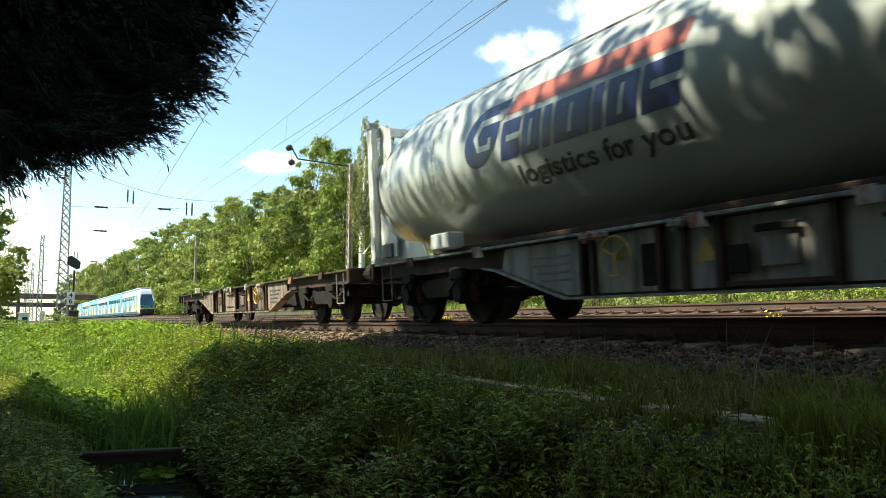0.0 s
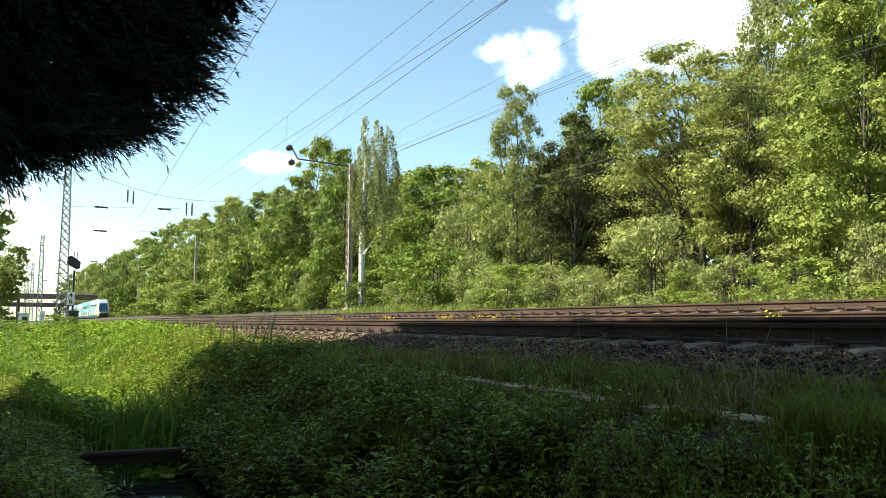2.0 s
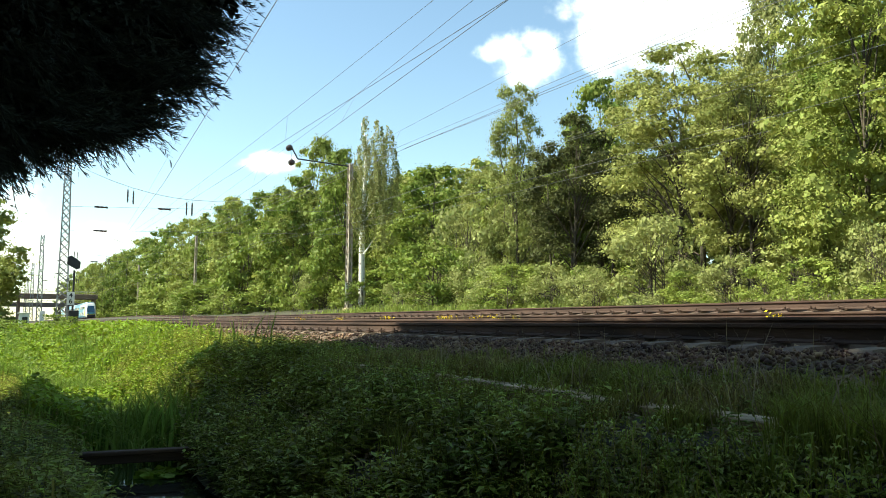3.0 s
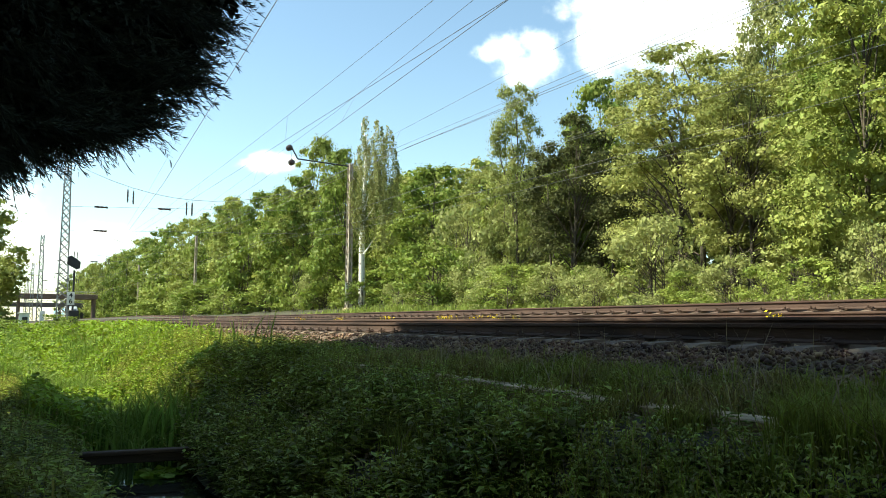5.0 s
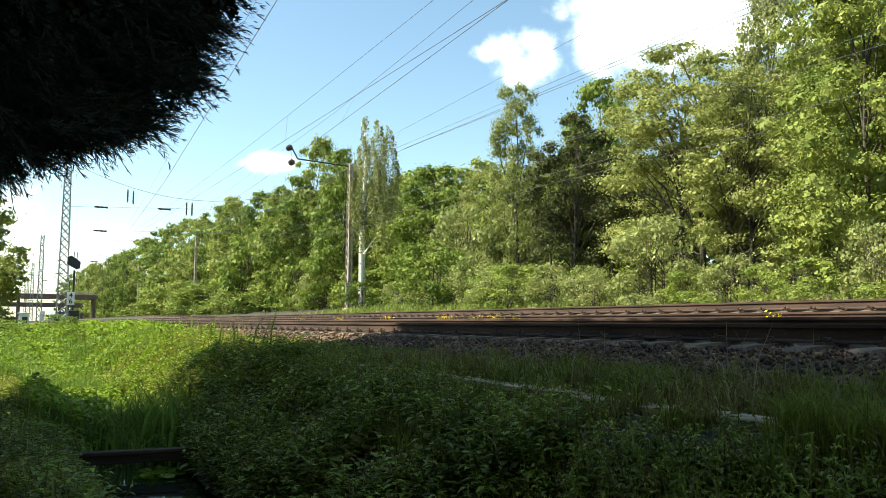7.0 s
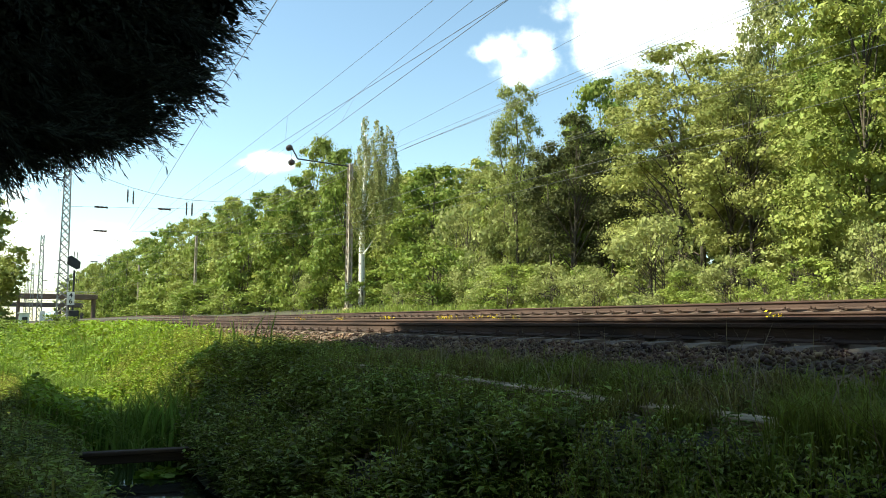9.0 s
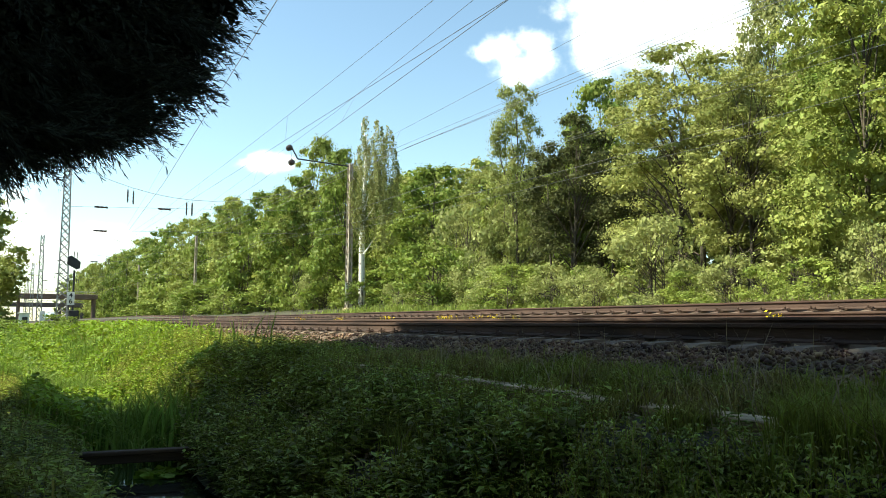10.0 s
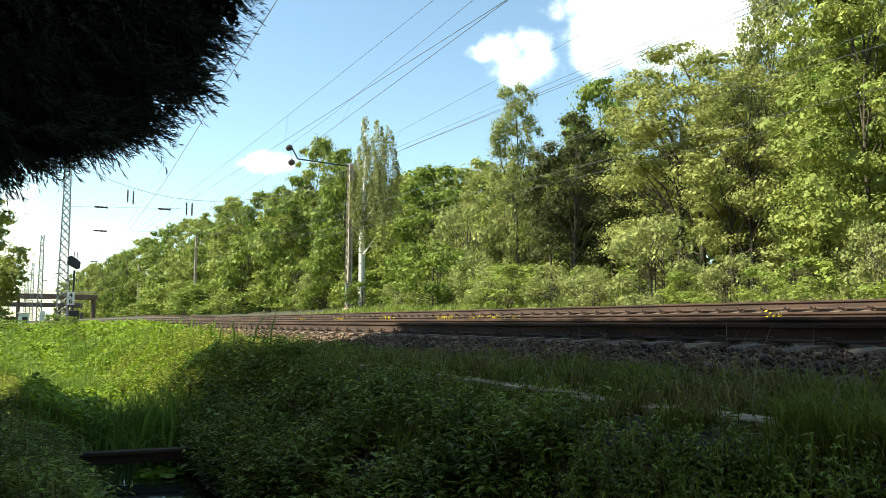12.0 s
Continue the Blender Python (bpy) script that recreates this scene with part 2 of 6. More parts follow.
def clip_mesh():
    bm = bmesh.new()
    for s in (-1, 1):
        box(bm, -0.07, 0.07, s * 0.13 - 0.05, s * 0.13 + 0.05, 0.0, 0.022)
        rod(bm, (-0.03, s * 0.12, 0.01), (-0.03, s * 0.12, 0.085), 0.017, n=6)
        tube_path(bm, [(-0.055, s * 0.17, 0.03), (-0.045, s * 0.07, 0.05), (0.03, s * 0.07, 0.05), (0.055, s * 0.17, 0.03)], 0.011, 5)
    return mesh_of("rail_clip", bm, M_CLIP)


SLEEPER, CLIP = sleeper_mesh(), clip_mesh()


def build_track(name, y0, z0, y1, z1):
    tr = thing(name, "ballasted railway track with rusty rails on concrete sleepers", "railway track", kind="structure")
    for y, z in ((y0, z0), (y1, z1)):
        if name == "track_3":       # this line climbs away from the others
            part("rail", rail_bm(-900, -140), [M_RAIL, M_RAILTOP], tr, at=(0, y, z))
            ramp = part("rail", rail_bm(-40, 40), [M_RAIL, M_RAILTOP], tr, at=(-100, y, z - 0.4))
            ramp.rotation_euler = (0, math.atan2(0.8, 80), 0)
            part("rail", rail_bm(-60, 60), [M_RAIL, M_RAILTOP], tr, at=(0, y, z - 0.8))
        else:
            part("rail", rail_bm(-900, 420), [M_RAIL, M_RAILTOP], tr, at=(0, y, z))
    yc, zc, slope = (y0 + y1) / 2, (z0 + z1) / 2 - 0.205, math.atan2(z1 - z0, y1 - y0)
    return tr, yc, zc, slope


def lay_sleepers(tr, yc, zc, slope, y0, z0, y1, z1, first, count, clips):
    for i in range(count):
        x = first - 0.6 * i
        ob = part("sleeper", SLEEPER, None, tr, at=(x, yc, zc))
        ob.rotation_euler = (slope, 0, 0)
        if clips and i < 90:
            for y, z in ((y0, z0), (y1, z1)):
                c = part("rail_clip", CLIP, None, tr, at=(x, y, z - 0.175))
                c.rotation_euler = (slope, 0, 0)


def ballast_stones():
    """Loose stones along the shoulders and between the sleepers."""
    rng = np.random.default_rng(5)
    ico = np.array([(0.9, 0, 0.1), (-0.8, 0.2, 0), (0.1, 0.85, -0.1), (-0.1, -0.9, 0.1), (0.15, 0.1, 0.75), (0, -0.1, -0.7)])
    tri = np.array([(0, 2, 4), (2, 1, 4), (1, 3, 4), (3, 0, 4), (2, 0, 5), (1, 2, 5), (3, 1, 5), (0, 3, 5)])
    def scatter(n, xa, xb, ya, yb, size, power=1.0):
        x = xb - (xb - xa) * rng.uniform(0, 1, n) ** power
        y = rng.uniform(ya, yb, n)
        c = np.stack([x, y, ground_z(x, y) + rng.uniform(-0.005, 0.03, n)], 1)
        s = size * rng.uniform(0.5, 1.3, n)
        q = rng.normal(size=(n, 4))
        q /= np.linalg.norm(q, axis=1, keepdims=True)
        w, a, b, d = q.T
        r = np.stack([np.stack([1 - 2 * (b * b + d * d), 2 * (a * b - d * w), 2 * (a * d + b * w)], 1),
                      np.stack([2 * (a * b + d * w), 1 - 2 * (a * a + d * d), 2 * (b * d - a * w)], 1),
                      np.stack([2 * (a * d - b * w), 2 * (b * d + a * w), 1 - 2 * (a * a + b * b)], 1)], 1)
        shape = ico[None] * rng.uniform(0.65, 1.15, (n, 6, 1)) * np.array([1, 0.8, 0.65])
        v = np.einsum("nij,nkj->nki", r, shape) * s[:, None, None] + c[:, None]
        return v.reshape(-1, 3), (np.arange(n)[:, None, None] * 6 + tri[None]).reshape(-1, 3)
    v, f = join([scatter(14500, -14, 2, 4.55, 6.2, 0.044, 1.0), scatter(6500, -45, -14, 4.8, 6.25, 0.045), scatter(2600, -16, 3, 6.3, 8.8, 0.035),
                 scatter(3500, -40, 4, 8.6, 12.2, 0.04), scatter(2500, -40, 4, 12.3, 15.0, 0.045)])
    tagged(new("ballast_stones", soup("ballast_stones", v, f, M_STONE)), "loose reddish-grey crushed ballast stones beside the rails", "gravel", kind="stuff")


ballast_stones()


def cable_trough():
    t = thing("cable_trough", "weathered concrete cable trough with flat lids in the grass", "cable trough", (-3.1, 3.70, 0))
    t.rotation_euler = (0, 0, radians(-2.1))
    bm = bmesh.new()
    box(bm, -40, 3, -0.085, 0.085, -0.78, -0.555)
    part("channel", bm, M_CONCRETE, t)
    rng = random.Random(3)
    bm = bmesh.new()
    box(bm, -0.492, 0.492, -0.10, 0.10, -0.025, 0.018, 0.008)
    lid = mesh_of("lid", bm, M_CONCRETE)
    for i in range(42):
        o = part("lid", lid, None, t, at=(2.5 - i, rng.uniform(-0.012, 0.012), -0.528 + rng.uniform(-0.008, 0.008)))
        o.rotation_euler = (rng.uniform(-0.03, 0.03), rng.uniform(-0.01, 0.01), rng.uniform(-0.02, 0.02))


cable_trough()

# ------------------------------------------------------------------ trees
def crown_points(rng, n, height, width, low, blobs, blob_r=0.24):
    """Leaf places and outward directions on many overlapping lumps that fill an uneven crown."""
    u = rng.uniform(0, 1, blobs)
    zc = low + (height - low) * (0.06 + 0.9 * u)
    env = np.sqrt(np.clip(1 - ((u - 0.38) / 0.67) ** 2, 0.06, 1))
    a = rng.uniform(0, 2 * np.pi, blobs)
    rad = width * 0.5 * env * np.sqrt(rng.uniform(0.05, 1.0, blobs)) * 0.85
    c = np.stack([np.cos(a) * rad, np.sin(a) * rad, zc], 1)
    r = width * blob_r * rng.uniform(0.55, 1.25, blobs) * (0.6 + 0.4 * env)
    i = rng.choice(blobs, n, p=r ** 2 / np.sum(r ** 2))
    d = unit(rng.normal(size=(n, 3)) + np.array([0, 0, 0.25]))
    p = c[i] + d * (r[i] * rng.uniform(0.74, 1.06, n))[:, None] * np.array([1.2, 1.2, 0.6])
    p[:, 2] = np.maximum(p[:, 2], low * 0.8)
    return p, d, c, r


def lumps(rng, centres, radii, size, most):
    """Dense inner foliage: overlapping sprays that lie round the inside of each lump."""
    each = np.clip((radii / size) ** 2 * 9, 8, most).astype(int)
    i = np.repeat(np.arange(len(centres)), each)
    d = unit(rng.normal(size=(len(i), 3)) + np.array([0, 0, 0.15]))
    p = centres[i] + d * radii[i][:, None] * rng.uniform(0.55, 1.0, (len(i), 1)) * np.array([1.15, 1.15, 0.6])
    return leaves(rng, p, d + rng.normal(size=d.shape) * 0.35 + np.array([0, 0, 0.25]), size, 0.85)


def tree_meshes(seed, n, height, width, low, material, bark, size, blobs=60, spread=0.22, lean=0.02, trunk_r=0.16, droop=0.0, multi=1, blob_r=0.24, core=0.82, patch=1.45, most=110):
    rng = np.random.default_rng(seed)
    p, d, c, r = crown_points(rng, n, height, width, low, blobs, blob_r=blob_r)
    nrm = unit(d + rng.normal(size=d.shape) * spread + np.array([0, 0, 0.35]))
    v, f = leaves(rng, p, nrm, size, droop=droop)
    if core:                                     # dense twigs and leaves inside each lump
        v, f = join([(v, f), lumps(rng, c, r * core, size * patch, most)])
    crown = soup("crown", v, f, material)
    bm = bmesh.new()
    for k in range(multi):
        o = Vector((rng.uniform(-0.12, 0.12) * width * (multi > 1), rng.uniform(-0.12, 0.12) * width * (multi > 1), 0))
        pts = [o + Vector((rng.normal() * lean * height * t * 0.5, rng.normal() * lean * height * t * 0.5, height * 0.9 * t)) for t in (-0.02, 0.2, 0.45, 0.7, 1.0)]
        for i in range(4):
            rod(bm, pts[i], pts[i + 1], trunk_r * (1 - i * 0.22), trunk_r * (1 - (i + 1) * 0.22), 8, False)
        for q in c[rng.choice(len(c), min(14, len(c)), replace=False)]:
            t = max(0.12, min(0.85, (q[2] / height) * rng.uniform(0.55, 0.85)))
            j = min(3, int(t * 4))
            s = pts[j].lerp(pts[j + 1], t * 4 - j)
            mid = s.lerp(Vector(q), 0.5) + Vector((0, 0, 0.03 * height))
            rod(bm, s, mid, trunk_r * 0.32, trunk_r * 0.2, 5, False)
            rod(bm, mid, q, trunk_r * 0.2, trunk_r * 0.06, 5, False)
    return crown, mesh_of("trunk", bm, bark, True)


def plant_tree(name, label, category, meshes, x, y, top, model_h, turn, group="", wide=1.0, cat_kind=""):
    g = float(ground_z(x, y)) - 0.05
    k = max(0.25, (top - g)) / model_h
    e = thing(name, label, category, (x, y, g), group, cat_kind)
    e.rotation_euler = (0, 0, turn)
    e.scale = (k * wide, k * wide, k)
    part("trunk", meshes[1], None, e)
    part("crown", meshes[0], None, e)
    return e


def wood_tree(seed, height, width, low, material, size, clumps, per, patch, inner, clump_r=0.115, gap=-0.22, flat=0.62, multi=1, trunk_r=0.16, droop=0.0, shell=0.3, top=0.67, limbs=16):
    """A leafy tree: a crown of many dense clumps with gaps between them, on a forking trunk."""
    rng = np.random.default_rng(seed)
    u = rng.uniform(0, 1, clumps * 2)
    env = np.sqrt(np.clip(1 - ((u - 0.36) / top) ** 2, 0.04, 1))
    a = rng.uniform(0, 2 * np.pi, len(u))
    rad = width * 0.5 * env * np.sqrt(rng.uniform(shell, 1.0, len(u))) * 0.88
    c = np.stack([np.cos(a) * rad, np.sin(a) * rad, low + (height - low) * (0.04 + 0.92 * u)], 1)
    keep = np.array([noise.noise((p[0] * 0.33 + seed, p[1] * 0.33, p[2] * 0.42)) > gap for p in c])
    c, env = c[keep][:clumps], env[keep][:clumps]
    r = width * clump_r * rng.uniform(0.55, 1.35, len(c)) * (0.62 + 0.38 * env)
    share = r ** 2 / np.mean(r ** 2)
    stretch = np.array([1.15, 1.15, flat])
    i = np.repeat(np.arange(len(c)), np.maximum(8, per * share).astype(int))
    d = unit(rng.normal(size=(len(i), 3)) + np.array([0, 0, 0.25]))
    p = c[i] + d * (r[i] * rng.uniform(0.55, 1.4, len(i)))[:, None] * stretch
    out = leaves(rng, p, d + rng.normal(size=d.shape) * 0.45 + np.array([0, 0, 0.45]), size, droop=droop)
    i = np.repeat(np.arange(len(c)), np.maximum(6, inner * share).astype(int))
    d = unit(rng.normal(size=(len(i), 3)))
    p = c[i] + d * (r[i] * rng.uniform(0.35, 0.85, len(i)))[:, None] * stretch
    core = leaves(rng, p, d + rng.normal(size=d.shape) * 0.5 + np.array([0, 0, 0.2]), patch, 0.9, droop=droop)
    crown = soup("crown", *join([out, core]), material)
    bm = bmesh.new()
    for k in range(multi):
        o = Vector((rng.uniform(-0.1, 0.1) * width, rng.uniform(-0.1, 0.1) * width, 0)) if multi > 1 else Vector((0, 0, 0))
        pts = [o + Vector((rng.normal() * 0.012 * height * t, rng.normal() * 0.012 * height * t, height * 0.92 * t)) for t in (-0.02, 0.2, 0.45, 0.7, 1.0)]
        for j in range(4):
            rod(bm, pts[j], pts[j + 1], trunk_r * (1 - j * 0.23), trunk_r * (1 - (j + 1) * 0.23), 8, False)
        for q in c[rng.choice(len(c), min(limbs, len(c)), replace=False)]:
            t = max(0.12, min(0.85, (q[2] / height) * rng.uniform(0.55, 0.85)))
            j = min(3, int(t * 4))
            f = pts[j].lerp(pts[j + 1], t * 4 - j)
            mid = f.lerp(Vector(q), 0.5) + Vector((rng.normal() * 0.2, rng.normal() * 0.2, 0.03 * height))
            rod(bm, f, mid, trunk_r * 0.34, trunk_r * 0.22, 5, False)
            rod(bm, mid, q, trunk_r * 0.22, trunk_r * 0.06, 5, False)
    return crown, mesh_of("trunk", bm, M_BARK, True)


NEAR_TREES = {
    "oak": (wood_tree(11, 14, 8, 1.8, L_OAK, 0.135, 170, 150, 0.27, 52, clump_r=0.095, gap=-0.34, shell=0.16), "deciduous tree with dense dark green foliage at the wood's edge"),
    "ash": (wood_tree(12, 14, 8, 1.6, L_ASH, 0.112, 180, 175, 0.25, 50, clump_r=0.09, gap=-0.55, flat=0.55, shell=0.16), "deciduous tree with fresh yellow-green spring foliage"),
    "olive": (wood_tree(13, 14, 8.5, 2.2, L_OLIVE, 0.12, 185, 150, 0.23, 42, clump_r=0.09, gap=-0.45, flat=0.5, multi=2, limbs=24, shell=0.2), "broad tree with thin olive-green young foliage"),
    "dark": (wood_tree(16, 14, 8, 2.6, L_DARK, 0.125, 150, 120, 0.25, 44, clump_r=0.095, gap=-0.25, shell=0.16, limbs=26), "tree with thin brownish-green foliage, shade put into its leaf colour"),
    "poplar": (wood_tree(14, 14, 5.5, 0.8, L_POPLAR, 0.115, 150, 120, 0.22, 36, clump_r=0.1, gap=-0.7, top=0.72, shell=0.02, flat=0.9), "slender tree with open grey-green foliage"),
    "weeping": (wood_tree(15, 14, 6, 2.0, L_BIRCH, 0.115, 150, 120, 0.22, 38, clump_r=0.095, gap=-0.4, flat=1.2, droop=0.9, shell=0.1), "tall birch with grey-green hanging foliage"),
}
MID_TREES = {
    "oak": (wood_tree(51, 14, 9, 0.2, L_OAK, 0.2, 110, 85, 0.42, 36, clump_r=0.11, gap=-0.55), NEAR_TREES["oak"][1]),
    "ash": (wood_tree(52, 14, 9, 0.2, L_ASH, 0.2, 110, 85, 0.42, 36, clump_r=0.11, gap=-0.55), NEAR_TREES["ash"][1]),
}
FAR_TREES = {
    "oak": (wood_tree(21, 14, 9.5, 0.1, L_OAK, 0.29, 80, 48, 0.55, 28, clump_r=0.125, gap=-0.55), NEAR_TREES["oak"][1]),
    "ash": (wood_tree(22, 14, 9.5, 0.1, L_ASH, 0.29, 80, 48, 0.55, 28, clump_r=0.125, gap=-0.55), NEAR_TREES["ash"][1]),
}
DEEP_TREES = {
    "oak": (wood_tree(61, 14, 9.5, 0.3, L_OAK, 0.5, 36, 26, 0.8, 30, clump_r=0.17), NEAR_TREES["oak"][1]),
    "ash": (wood_tree(62, 14, 9.5, 0.3, L_ASH, 0.5, 36, 26, 0.8, 30, clump_r=0.17), NEAR_TREES["ash"][1]),
}
# x, y, height of the top, crown width, kind
TREES = [
    (-18.7, 26.5, 13.8, 7.0, "ash"), (-15.2, 28, 14.6, 7.5, "ash"), (-21.5, 32, 14.8, 8, "oak"), (-28.8, 33.5, 18.6, 5.0, "weeping"),
    (-24.3, 34, 15.6, 7, "ash"), (-31.5, 30, 14.6, 8.6, "olive"), (-26.6, 29.5, 12.0, 6.5, "olive"), (-28.4, 37.5, 15, 8, "ash"), (-34.5, 37, 14.2, 7, "ash"),
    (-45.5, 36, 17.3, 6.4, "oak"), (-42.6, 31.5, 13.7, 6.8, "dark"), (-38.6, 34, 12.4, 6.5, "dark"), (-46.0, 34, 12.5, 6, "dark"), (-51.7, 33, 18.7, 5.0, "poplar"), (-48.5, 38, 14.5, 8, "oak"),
    (-64.5, 38, 14.4, 6.5, "olive"), (-71.5, 36, 15.8, 8.5, "oak"), (-59.5, 37, 13.0, 6.5, "ash"), (-81.0, 38, 16.5, 8, "ash"),
    (-90.4, 34, 20.6, 8, "oak"), (-107.7, 36, 25.9, 8, "ash"), (-108.0, 33, 20.2, 9, "oak"), (-98.0, 37, 20.2, 9, "oak"),
    (-133.4, 36, 22.1, 10, "oak"), (-142.4, 34, 22.3, 9, "ash"), (-121.0, 36, 20.6, 9, "ash"), (-158.0, 36, 23.0, 10, "oak"), (-174.7, 37, 24.9, 10, "oak"), (-179.9, 34, 23.1, 9, "ash"),
    (-199.0, 36, 24.8, 10, "ash"), (-219.6, 37, 26.2, 10, "oak"), (-236.8, 35, 25.9, 10, "oak"), (-258.0, 36, 26.0, 10, "ash"), (-285.8, 37, 28.1, 11, "ash"), (-305.3, 35, 25.8, 10, "oak"),
    (-335.0, 36, 26.5, 11, "ash"), (-370.3, 37, 27.5, 11, "oak"), (-396.0, 35, 25.4, 10, "ash"), (-435.0, 36, 26.5, 11, "oak"), (-480.9, 37, 27.0, 11, "oak"), (-555.4, 38, 28.2, 12, "ash"),
]
SHRUBS = [
    (-25.2, 22.6, 4.3, 3.9, "willow"), (-38.2, 24, 3.3, 4.0, "bright"), (-34.5, 24, 3.0, 2.8, "willow"), (-30.3, 23, 2.7, 2.6, "willow"), (-28.2, 22, 2.2, 2.0, "willow"),
    (-20.4, 21.5, 2.4, 2.4, "willow"), (-17.6, 20, 1.8, 1.8, "bright"), (-15.7, 19.5, 1.9, 2.3, "bright"), (-13.9, 20, 2.7, 2.2, "willow"), (-12.2, 20, 2.6, 2.4, "willow"),
    (-53.4, 27, 6.1, 6.0, "oak"), (-51.0, 28, 5.0, 4.0, "oak"), (-55.0, 30.5, 8.9, 3.4, "willow"), (-48.5, 27.5, 4.6, 3.6, "willow"), (-44.0, 26, 3.6, 3.4, "bright"), (-63.0, 28.4, 3.4, 3.2, "willow"),
    (-58.6, 28.6, 3.6, 3.2, "willow"), (-41.3, 24.6, 3.1, 3.0, "willow"), (-23.0, 22, 2.0, 2.0, "bright"), (-21.2, 18.4, 1.0, 1.4, "willow"), (-18.0, 17.5, 1.0, 1.6, "bright"), (-14.0, 16.8, 1.0, 1.5, "bright"),
    (-84.1, 33, 6.0, 5, "bright"), (-93.0, 32, 7.5, 6, "oak"), (-99.0, 31, 8.0, 6, "bright"), (-115.5, 33, 12.0, 9, "bright"), (-127.9, 32, 14.3, 9, "oak"), (-147.2, 33, 11.2, 8, "bright"),
    (-166.6, 33, 9.0, 7, "oak"), (-186.1, 33, 16.3, 10, "bright"), (-216.8, 33, 15.9, 11, "bright"), (-257.7, 33, 13.6, 10, "oak"), (-317.2, 33, 14.4, 10, "oak"), (-11.2, 17, 1.2, 2.2, "bright"),
]


def forest():
    rng = random.Random(4)
    for x, y, top, w, kind in TREES:
        near = x > -75 and (y < 33.8 or kind not in MID_TREES)
        meshes, label = (NEAR_TREES if near else MID_TREES if x > -210 else FAR_TREES)[kind]
        hgt = top - float(ground_z(x, y))
        k = w / (8.0 if kind != "poplar" else 5.5) / (hgt / 14)
        plant_tree("tree", label, "tree", meshes, x, y, top, 14.0, rng.uniform(0, 6.28), "trees of the wood", max(0.7 if x > -110 else 0.9, k))
    # the second rank, deeper in the wood
    for i in range(30):
        x = -8 - i * 4.8 - (max(0, i - 14) ** 1.7) * 1.2
        kind = rng.choice(["oak", "ash"])
        top = 13.0 + rng.uniform(-1, 2) + min(8, max(0, (-x - 45) / 9))
        plant_tree("tree", DEEP_TREES[kind][1], "tree", DEEP_TREES[kind][0] if x > -60 else FAR_TREES[kind][0], x, rng.uniform(41, 50), top, 14.0, rng.uniform(0, 6.28), "trees of the wood", 1.2)
    # deep in the wood, where little sun comes
    for i in range(17):
        kind = rng.choice(["oak", "ash"])
        x = -14 - i * 9.5 - max(0, i - 10) ** 1.5 * 4
        plant_tree("tree", DEEP_TREES[kind][1], "tree", DEEP_TREES[kind][0], x, rng.uniform(57, 66), 14 + rng.uniform(-1, 1) + min(8, max(0, (-x - 45) / 9)), 14.0, rng.uniform(0, 6.28), "trees of the wood", 1.15)
    # low shaded growth behind the first trees
    for i in range(15):
        kind = rng.choice(["oak", "ash", "oak"])
        x = -9 - i * 3.6
        plant_tree("tree", "young tree with low foliage in the shade of the wood", "tree", DEEP_TREES[kind][0], x, rng.uniform(42, 48), 7.5 + rng.uniform(-1, 1), 14.0,
                   rng.uniform(0, 6.28), "young trees in the wood", 1.5)
    # bare young stems between the crowns and the shrubs
    stem = part("stem", rod(rod(bmesh.new(), (0, 0, -0.1), (0.1, 0, 3.5), 0.1, 0.08, 7, False), (0.1, 0, 3.5), (0.0, 0.1, 8), 0.08, 0.03, 7, False), M_BARK, None, smooth=True)
    stem_mesh = stem.data
    bpy.data.objects.remove(stem)
    for i in range(46):
        x, y = -12 - i * 0.95 + rng.uniform(-0.8, 0.8), rng.uniform(32, 41)
        e = thing("sapling", "thin bare tree stem in the shade of the wood", "tree", (x, y, float(ground_z(x, y))), "stems in the wood")
        e.rotation_euler = (rng.uniform(-0.06, 0.06), rng.uniform(-0.08, 0.08), rng.uniform(0, 6.28))
        part("stem", stem_mesh, None, e)
    meshes = {"willow": (wood_tree(31, 4, 4.6, 0.25, L_BUSH, 0.085, 46, 75, 0.19, 32, clump_r=0.13, gap=-0.4, flat=0.8, multi=4, trunk_r=0.05, top=0.7), "rounded grey-green willow bush beside the railway"),
              "bright": (wood_tree(32, 4, 4.6, 0.2, L_BRIGHT, 0.115, 44, 62, 0.22, 30, clump_r=0.13, gap=-0.4, multi=4, trunk_r=0.05, top=0.7), "bright green leafy shrub beside the railway"),
              "oak": (wood_tree(33, 4, 4.6, 0.2, L_OAK, 0.12, 44, 62, 0.23, 30, clump_r=0.13, gap=-0.4, multi=3, trunk_r=0.06, top=0.7), "dark green leafy shrub at the wood's edge")}
    light = {"willow": wood_tree(34, 4, 4.6, 0.2, L_BUSH, 0.17, 32, 34, 0.3, 20, clump_r=0.14, gap=-0.4, multi=3, trunk_r=0.05, top=0.7),
             "bright": wood_tree(35, 4, 4.6, 0.15, L_BRIGHT, 0.17, 32, 34, 0.3, 20, clump_r=0.14, gap=-0.4, multi=3, trunk_r=0.05, top=0.7),
             "oak": wood_tree(36, 4, 4.6, 0.15, L_OAK, 0.17, 32, 34, 0.3, 20, clump_r=0.14, gap=-0.4, multi=3, trunk_r=0.05, top=0.7)}
    for x, y, top, w, kind in SHRUBS:
        hgt = max(0.8, top - float(ground_z(x, y)))
        plant_tree("shrub", meshes[kind][1], "shrub", meshes[kind][0] if x > -70 else light[kind], x, y, top, 4.0, rng.uniform(0, 6.28), "shrubs along the line", max(0.75, w / 4.6 / (hgt / 4)))
